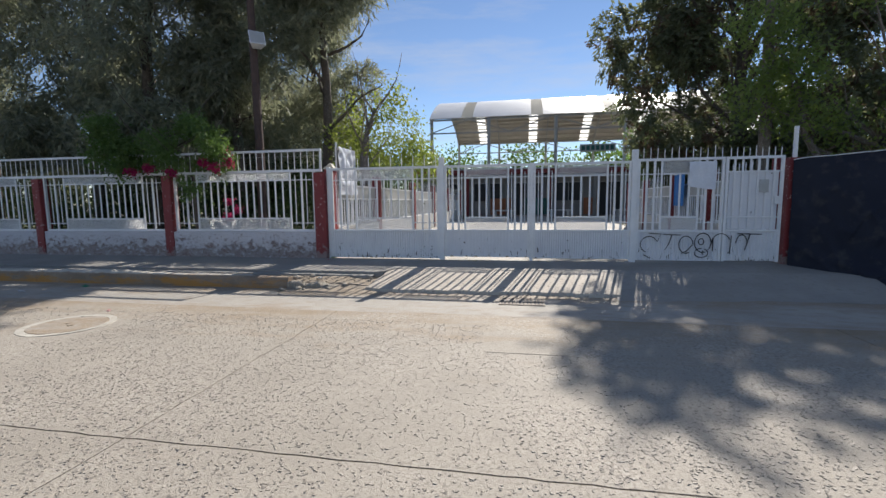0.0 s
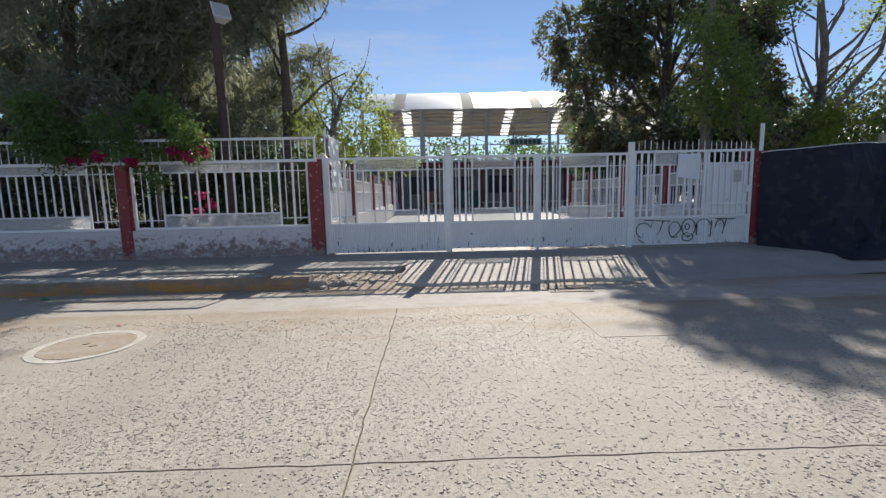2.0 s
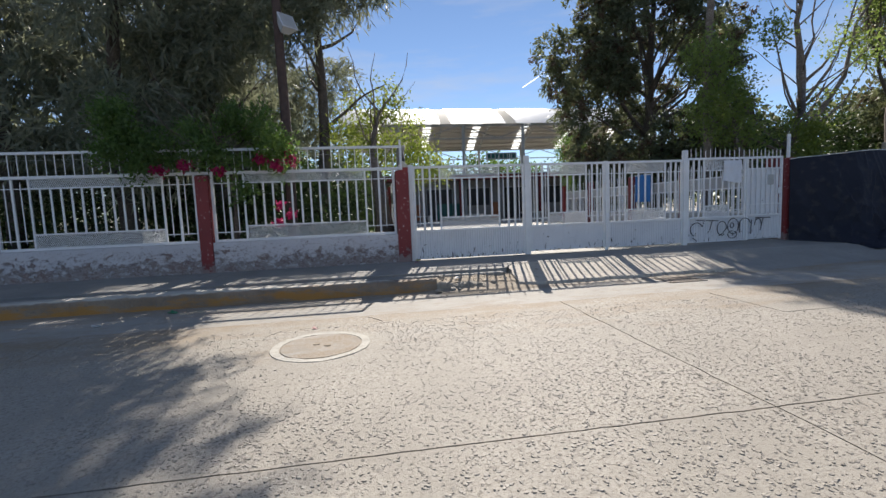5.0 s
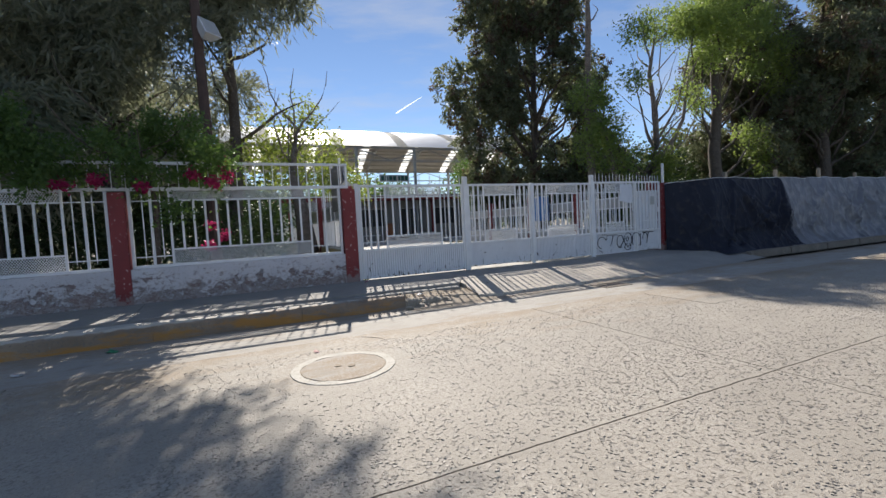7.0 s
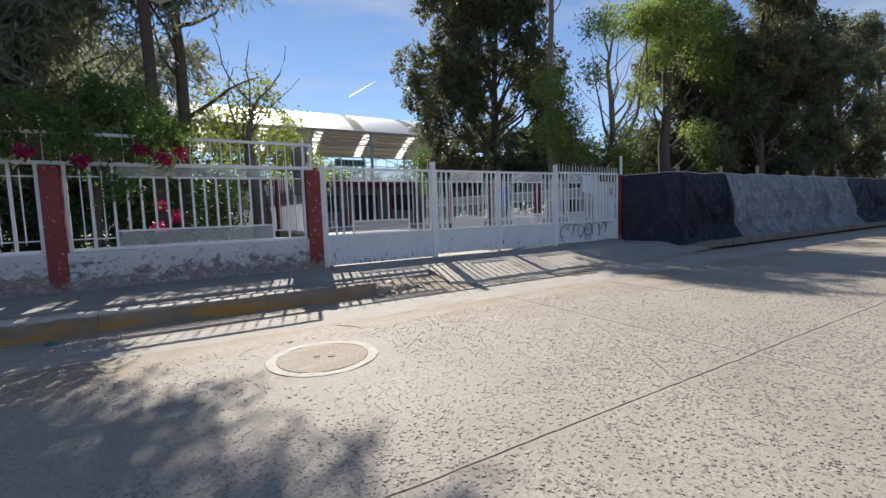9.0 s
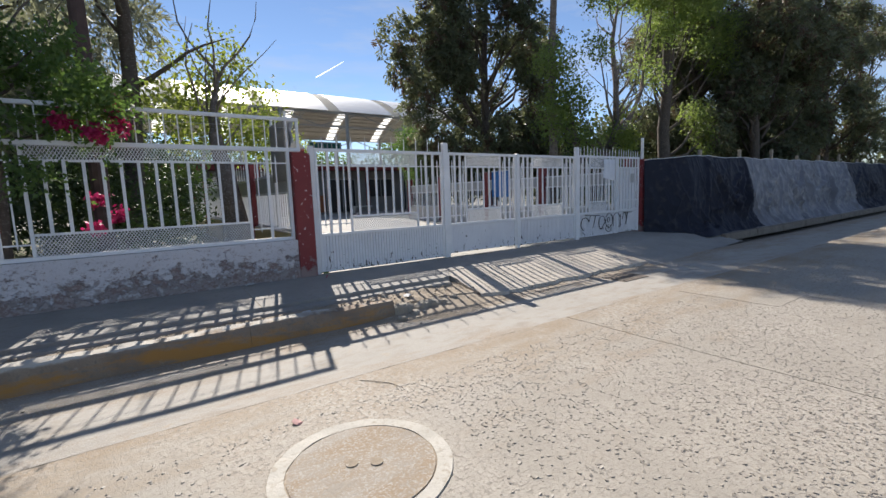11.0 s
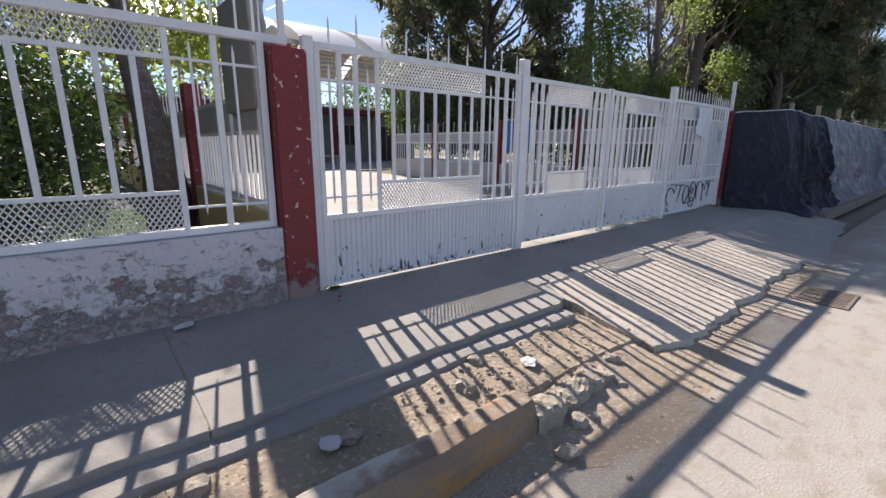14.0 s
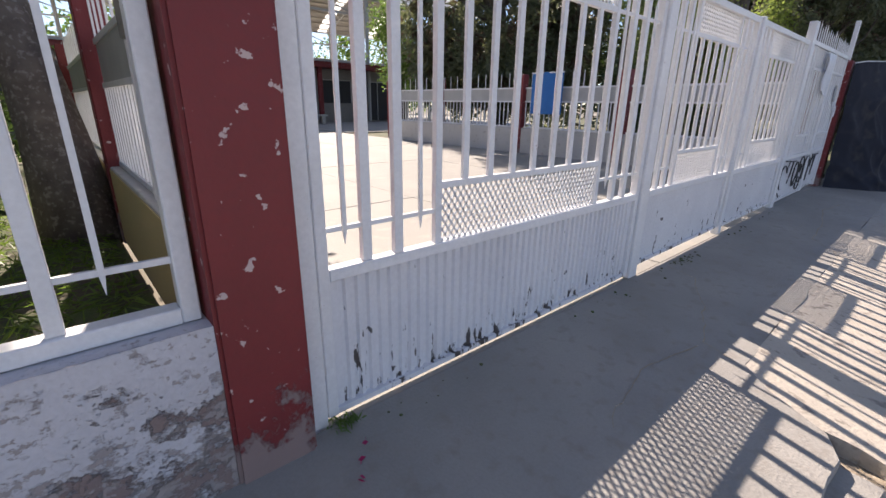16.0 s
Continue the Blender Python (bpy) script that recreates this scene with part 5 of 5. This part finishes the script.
def cypress(base, height, r, seed, low, wide, count, lean=(0, 0), leafmat=CYPRESS, extra=(), masses=44, size=1.0, blade=(0.24, 0.075)):
    tr = [(lean[0] * k / 6 + 0.15 * math.sin(seed + k), lean[1] * k / 6 + 0.12 * math.cos(seed + k), height * k / 6 - 0.1) for k in range(7)]
    rr = random.Random(seed)
    blobs = []
    for k in range(masses):
        f = rr.random() ** 0.85
        z = low + (height + 0.5 - low) * f
        w, q = rr.uniform(0, 6.28), wide * math.sin(0.55 + 2.1 * f) * rr.uniform(0.35, 1.0)
        s = rr.uniform(0.6, 1.15) * size
        blobs.append((q * math.cos(w) + lean[0] * f, q * math.sin(w) + lean[1] * f, z, s, s, s * 1.15))
    blobs += list(extra)
    t = tree("cypress_tree", "broad dark evergreen tree with drooping dense foliage", "tree", base, tr, [r * (1 - 0.8 * k / 6) for k in range(7)], limbs_to(tr, blobs, 0.10 * r / 0.3, seed, 0.6), blobs, count, blade[0], blade[1], leafmat, BARK, 0.5, 0.65, per=26)
    dead = leaves_mesh("dry_foliage", DRY, sprays(blobs, count // 4, 0.6, 0.10, 26, 0.5), blade[0], blade[1] * 0.9)
    part("dry_foliage", dead, DRY, t, "dry brown twigs among the foliage")
    return t
TALL = [(-5.0, 0.3, 8.3, 1.0, 1.0, 1.1), (-4.5, 0.3, 7.0, 1.1, 1.0, 1.2), (-4.0, 0.2, 5.6, 1.1, 1.0, 1.2), (-3.3, 0.4, 4.2, 1.1, 1.0, 1.2), (-2.9, 0.5, 2.6, 1.1, 1.0, 1.2), (-3.0, 0.0, 10.0, 1.0, 1.0, 1.1), (-3.7, 0.0, 11.4, 1.0, 1.0, 0.9), (-3.4, -0.3, 12.5, 1.1, 1.1, 0.9), (-2.6, 0.2, 12.8, 0.9, 0.9, 0.6), (-1.3, -0.2, 13.3, 0.8, 0.8, 0.6), (0.2, 0.0, 13.2, 0.8, 0.8, 0.6), (3.4, 0.3, 4.4, 1.2, 1.0, 1.3), (4.2, 0.4, 6.2, 1.2, 1.0, 1.2), (3.5, 0.2, 8.2, 1.2, 1.0, 1.2), (4.6, 0.4, 9.8, 1.0, 1.0, 1.1), (4.9, 0.4, 3.6, 1.0, 0.9, 1.2), (-3.2, 0.3, 8.6, 1.1, 1.0, 1.2), (-1.8, -1.4, 2.8, 1.4, 1.1, 1.6), (0.4, -1.4, 2.4, 1.4, 1.1, 1.6), (2.4, -1.2, 3.0, 1.5, 1.1, 1.6)]
cypress((8.5, 19.6, 0.2), 12.6, 0.34, 2, 1.5, 3.7, 80000, extra=TALL, masses=56, size=1.1, blade=(0.26, 0.09))
for k, (x, y, h, w, n) in enumerate(((18.6, 14.2, 11.5, 3.0, 52000), (21.5, 12.3, 12.0, 3.6, 52000), (26.5, 13, 12, 4.0, 40000), (32, 12, 12, 4.4, 32000), (39, 12, 12, 4.8, 26000), (25, 19, 13, 4, 26000))):
    cypress((x, y, 0.2), h, 0.3, 30 + k * 3, 1.8, w, n)
tr = [(0, 0, -0.1), (0.1, 0, 1.0), (0.35, 0.05, 1.9), (0.9, 0.1, 2.9), (1.4, 0.1, 4.0), (1.5, 0.2, 5.4), (1.2, 0.2, 7.0), (1.7, 0.3, 8.6)]
tr2 = [(0.1, 0.0, 1.0), (-0.3, 0.2, 1.9), (-0.9, 0.3, 3.0), (-1.1, 0.4, 4.4), (-1.8, 0.4, 5.6)]
tr3 = [(0.9, 0.1, 2.9), (2.0, 0.0, 3.9), (3.1, 0.1, 5.2), (3.6, 0.2, 7.0), (4.8, 0.2, 8.6)]
OPEN = [(2.6, 0.3, 9.2, 1.3, 1.0, 0.7), (4.4, 0.3, 9.6, 1.3, 1.0, 0.8), (5.8, 0.4, 9.2, 1.2, 1.0, 0.8), (5.0, 0.2, 8.0, 0.9, 0.8, 0.6), (0.8, 0.3, 8.8, 0.9, 0.9, 0.6), (-2.0, 0.3, 5.9, 0.9, 0.7, 0.8), (-1.4, 0.2, 4.6, 1.0, 0.7, 0.9), (-2.1, 0.3, 3.9, 0.9, 0.6, 0.8), (-1.0, 0.2, 3.4, 0.8, 0.6, 0.8), (1.4, 0.3, 3.6, 0.6, 0.5, 0.6), (2.8, 0.0, 6.4, 0.7, 0.6, 0.5), (4.0, 0.1, 6.0, 0.7, 0.6, 0.5), (0.2, 0.1, 6.6, 0.7, 0.6, 0.5), (2.4, 0.2, 4.4, 0.5, 0.5, 0.5), (0.0, 0.1, 3.1, 0.6, 0.5, 0.7)]
tree("open_tree", "spreading tree with pale crooked limbs and light green leaves", "tree", (8.0, 12.6, 0.2), tr, [0.24, 0.21, 0.18, 0.16, 0.13, 0.11, 0.08, 0.04], [(tr2, 0.13), (tr3, 0.12)] + limbs_to(tr, OPEN, 0.055, 5) + wild_limbs(5, tr, 14, 2.4, 0.9, 0.04),
     OPEN, 17000, 0.13, 0.065, PALELEAF, BARK_PALE, 0.2, 0.42)
tr = [(0, 0, -0.1), (0.05, 0, 2.0), (-0.1, 0.05, 4.0), (0.1, 0.0, 6.0), (-0.1, 0, 8.0), (0.3, 0, 10.4)]
HIGH = [(-2.6, -0.8, 9.4, 1.1, 0.9, 0.7), (-1.2, -1.0, 10.2, 1.2, 1.0, 0.7), (0.4, -1.0, 9.2, 1.2, 1.0, 0.8), (1.8, -0.9, 10.0, 1.3, 1.0, 0.8), (3.0, -0.8, 8.8, 1.2, 1.0, 0.9), (1.4, -0.9, 7.9, 0.9, 0.8, 0.6), (-1.8, -0.6, 8.2, 0.7, 0.6, 0.5), (3.6, -0.8, 7.4, 0.9, 0.8, 0.7), (0.2, -0.2, 11.2, 1.6, 1.2, 0.8), (1.6, -0.6, 4.6, 0.7, 0.6, 1.0), (2.6, -0.6, 3.6, 0.7, 0.6, 1.2)]
tree("tall_tree", "tall tree with thick dark trunk and sunlit green leaves", "tree", (14.4, 13.4, 0.2), tr, [0.34, 0.29, 0.26, 0.22, 0.16, 0.06], limbs_to(tr, HIGH, 0.08, 9) + wild_limbs(19, tr, 8, 2.2, 0.8, 0.04, 0.4), HIGH, 17000, 0.14, 0.07, PALELEAF, BARK, 0.2, 0.42)
# low shrubs beyond the sheeting, their shade painted into the leaf colour
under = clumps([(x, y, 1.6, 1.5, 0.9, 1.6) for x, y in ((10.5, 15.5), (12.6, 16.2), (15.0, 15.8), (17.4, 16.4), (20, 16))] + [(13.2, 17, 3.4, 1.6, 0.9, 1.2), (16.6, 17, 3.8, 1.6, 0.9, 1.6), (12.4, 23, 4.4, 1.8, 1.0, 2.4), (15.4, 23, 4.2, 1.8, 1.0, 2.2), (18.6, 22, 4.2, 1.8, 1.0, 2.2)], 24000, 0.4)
tagged(new("undergrowth", leaves_mesh("undergrowth", SHADELEAF, under, 0.17, 0.08)), "undergrowth among the trees beyond the sheeting, darkened to stand for shade", "shrub", kind="stuff")
tr = [(0, 0, -0.1), (0.05, 0, 3.0), (0.0, 0.05, 6.0), (0.12, 0, 9.0), (0.05, 0, 12.0)]
tree("slender_tree", "slender tall tree with a straight bare grey trunk", "tree", (6.3, 13.3, 0.2), tr, [0.17, 0.15, 0.13, 0.11, 0.05], wild_limbs(12, tr, 6, 1.6, 0.9, 0.04, 0.72),
     [(0.3, 0, 11.4, 0.9, 0.9, 0.8), (-0.6, 0.2, 12.2, 0.9, 0.8, 0.8), (0.2, 0, 13.0, 0.8, 0.8, 0.7)], 3000, 0.14, 0.07, PALELEAF, BARK_PALE, 0.2, 0.4)
tree("fresh_shrub", "small bright green sunlit shrub tree beside the gate", "tree", (8.7, 11.9, 0.2), [(0, 0, 0), (0.1, 0, 1.2), (0.1, 0.1, 2.2)], [0.08, 0.06, 0.03], [], [(0.1, 0, 2.4, 0.5, 0.5, 0.5), (0.3, 0.1, 3.2, 0.5, 0.5, 0.5), (0.2, 0.1, 1.8, 0.45, 0.4, 0.4)], 1800, 0.13, 0.07, FRESH, BARK, 0.1, 0.25)
tree("round_shrub_tree", "small rounded tree in front of the arched roof", "tree", (6.0, 22.5, 0.2), [(0, 0, 0), (0.05, 0, 1.6), (0, 0.1, 3.0)], [0.14, 0.1, 0.05], [], [(0, 0, 3.2, 1.1, 1.1, 1.3), (-0.5, 0, 4.2, 0.8, 0.8, 0.9), (0.6, 0.2, 2.6, 1.0, 1.0, 0.9)], 6000, 0.14, 0.07, LEAF, BARK, 0.1, 0.35)
back = clumps([(x, 62 + 5 * math.sin(x), 5.0 + 1.4 * math.cos(x * 2), 4, 2.5, 3.8) for x in range(-60, 66, 5)], 36000, 1.2)
tagged(new("far_trees", leaves_mesh("far_trees", LEAF, back, 0.5, 0.3)), "far green trees beyond the arched roof", "trees", kind="stuff")
side = clumps([(x, y, 3.6, 3, 2.5, 3.4) for x, y in ((17, 23), (21, 20), (26, 18), (31, 17), (36, 16), (41, 15), (-16, 24), (-21, 21), (-27, 19), (48, 10), (50, 2), (50, -6), (-34, 14), (-42, 12))], 60000, 0.8)
tagged(new("background_foliage", leaves_mesh("background_foliage", CYPRESS, side, 0.40, 0.18)), "dense dark foliage behind the yard", "trees", kind="stuff")

# bougainvillea over the fence
vine = thing("bougainvillea", "dark green bougainvillea with magenta bracts hanging over the fence", "vine", (-8.2, 8.9, 0.25))
stem = [(0, 0.1, 0), (0.05, 0.05, 0.9), (0.1, 0.0, 1.7), (0.0, -0.1, 2.4), (-0.4, -0.3, 2.8)]
part("stem", Geo().tube(stem, [0.06, 0.05, 0.045, 0.03, 0.015], 7), BARK, vine)
for path, r0 in wild_limbs(14, stem, 9, 1.7, 0.3, 0.025, 0.6):
    part("limb", Geo().tube(path, [r0 * (1 - 0.15 * k) for k in range(len(path))], 5), BARK, vine)
rv = random.Random(21)
tufts = [(rv.uniform(-2.0, 1.2), rv.uniform(-0.75, 0.15), 2.5 + rv.gauss(0, 0.3), rv.uniform(0.2, 0.42), rv.uniform(0.15, 0.3), rv.uniform(0.12, 0.26)) for _ in range(46)]
part("foliage", leaves_mesh("foliage", LEAF, sprays(tufts, 14000, 0.4, 0.06, 16, 0.35, 0.9), 0.075, 0.042), LEAF, vine)
BRACTS = [(-1.05, -0.62, 2.02, 0.16, 0.1, 0.07), (-0.62, -0.62, 2.08, 0.14, 0.1, 0.06), (0.0, -0.62, 1.98, 0.1, 0.1, 0.06), (0.75, -0.5, 2.2, 0.16, 0.1, 0.09), (1.05, -0.5, 2.05, 0.13, 0.1, 0.1), (1.2, -0.3, 2.4, 0.1, 0.1, 0.08), (0.95, 0.1, 1.3, 0.07, 0.1, 0.06), (0.9, 0.1, 0.95, 0.07, 0.1, 0.06), (1.15, 0.1, 1.1, 0.06, 0.1, 0.06), (1.3, -0.3, 2.2, 0.1, 0.08, 0.12)]
bracts = part("flower_mass", leaves_mesh("flower_mass", BLOOM, np.concatenate([clumps([b], 130, 0.07, 10) for b in BRACTS]), 0.06, 0.05), BLOOM, vine, "magenta bracts")
tagged(bracts, kind="stuff")

# flood lamp on a wooden pole
lamp = thing("flood_lamp", "white floodlight on a dark wooden pole behind the fence", "lamp", (-7.3, 10.4, 0.2))
part("pole", Geo().tube([(0, 0, 0), (0.02, 0, 3), (-0.04, 0, 7.4)], [0.13, 0.115, 0.09], 10), POLE, lamp)
head = part("head", bevelled(Geo().hull([(-0.1, -0.14, -0.12), (0.1, -0.14, -0.12), (0.1, 0.14, -0.12), (-0.1, 0.14, -0.12)], [(-0.2, -0.22, 0.14), (0.2, -0.22, 0.14), (0.2, 0.22, 0.14), (-0.2, 0.22, 0.14)]), 0.01), PAPER, lamp)
head.location, head.rotation_euler = (0.17, -0.12, 5.5), (radians(60), 0, radians(40))
part("lens", bevelled(Geo().box(-0.17, 0.17, -0.19, 0.19, 0.142, 0.15), 0.003), STEEL, head, "grey glass front")
part("bracket", Geo().tube([(0, 0, 5.4), (0.15, -0.1, 5.45)], 0.03, 6), STEEL, lamp)

# distant vapour trail, its sunlit white given by a glowing material
solid("vapour_trail", Geo().tube([(0.322 * 3000, 0.914 * 3000, 0.248 * 3000), (0.345 * 3000, 0.902 * 3000, 0.262 * 3000), (0.373 * 3000, 0.886 * 3000, 0.279 * 3000)], [3.5, 3, 1.2], 6), CLOUD, "white vapour trail high in the sky", "cloud", kind="structure")

# litter
def scrap(name, label, at, size, material, seed):
    ob = solid(name, rough_up(lump(size * 0.5, seed * 3, 0.22), size * 0.16, 30 + seed), material, label, "litter")
    ob.location, ob.rotation_euler = at, (0.1, 0.08, seed)
scrap("plastic_scrap", "crushed green plastic scrap in the gutter", (-8.3, 6.15, 0.01), 0.13, GREENGLASS, 1.0)
scrap("paper_scrap", "torn white paper on the road edge", (-9.0, 5.6, 0.01), 0.10, LITTER, 2.0)
scrap("pink_scrap", "flat pink scrap beside the manhole", (-6.1, 4.62, 0.01), 0.07, PINK, 0.4)
scrap("paper_scrap", "torn white paper at the foot of the wall", (-5.62, 8.5, 0.285), 0.12, LITTER, 3.0)
scrap("plastic_cup", "crushed white cup on the earth", (-3.95, 6.86, 0.135), 0.11, LITTER, 4.1)
scrap("paper_scrap", "pale paper scrap on the earth strip", (-5.3, 6.95, 0.13), 0.10, LITTER, 5.0)

# crumbs of dirt and dead leaves swept against the foot of the gate
crumbs = Geo()
for _ in range(90):
    x = r.uniform(-4.4, 1.6) if r.random() < 0.5 else r.gauss(-1.25, 0.14)
    y = 8.60 - abs(r.gauss(0, 0.045))
    k = len(crumbs.v)
    q = at_place(lump(r.choice((0.004, 0.005, 0.006, 0.008, 0.012)), r.uniform(0, 90)), pose(x, y, pave_z(y) + 0.003, 0, 0, r.uniform(0, 360)))
    crumbs.v += q.v
    crumbs.f += [tuple(k + i for i in f) for f in q.f]
solid("dirt_crumbs", crumbs, SOIL, "crumbs of dirt swept against the gate's foot", "dirt", kind="stuff")

# weeds and fallen petals at the pillar, a dry twig on the road
weeds = [(-4.44 + r.gauss(0, 0.035), 8.62 + r.gauss(0, 0.02), 0.285) for _ in range(70)]
tagged(new("weed_tuft", leaves_mesh("weed_tuft", LEAF, weeds, 0.05, 0.010, 1.5, -0.5)), "small green weed tuft at the pillar's foot", "weed")
for x, y in ((-4.50, 8.42), (-4.44, 8.49), (-4.54, 8.35)):
    ob = tagged(new("fallen_petal", leaves_mesh("fallen_petal", BLOOM, [(0, 0, 0.012), (0.01, 0.01, 0.014)], 0.028, 0.02, 0.2)), "fallen magenta petal on the pavement", "petal", group="fallen petals")
    ob.location = (x, y, pave_z(y))
solid("twig", Geo().tube([(-5.50, 5.00, 0.005), (-5.41, 4.90, 0.007), (-5.32, 4.78, 0.006), (-5.28, 4.64, 0.004)], [0.002, 0.003, 0.003, 0.0015], 5), BARK_PALE, "thin dry twig lying on the road", "twig")
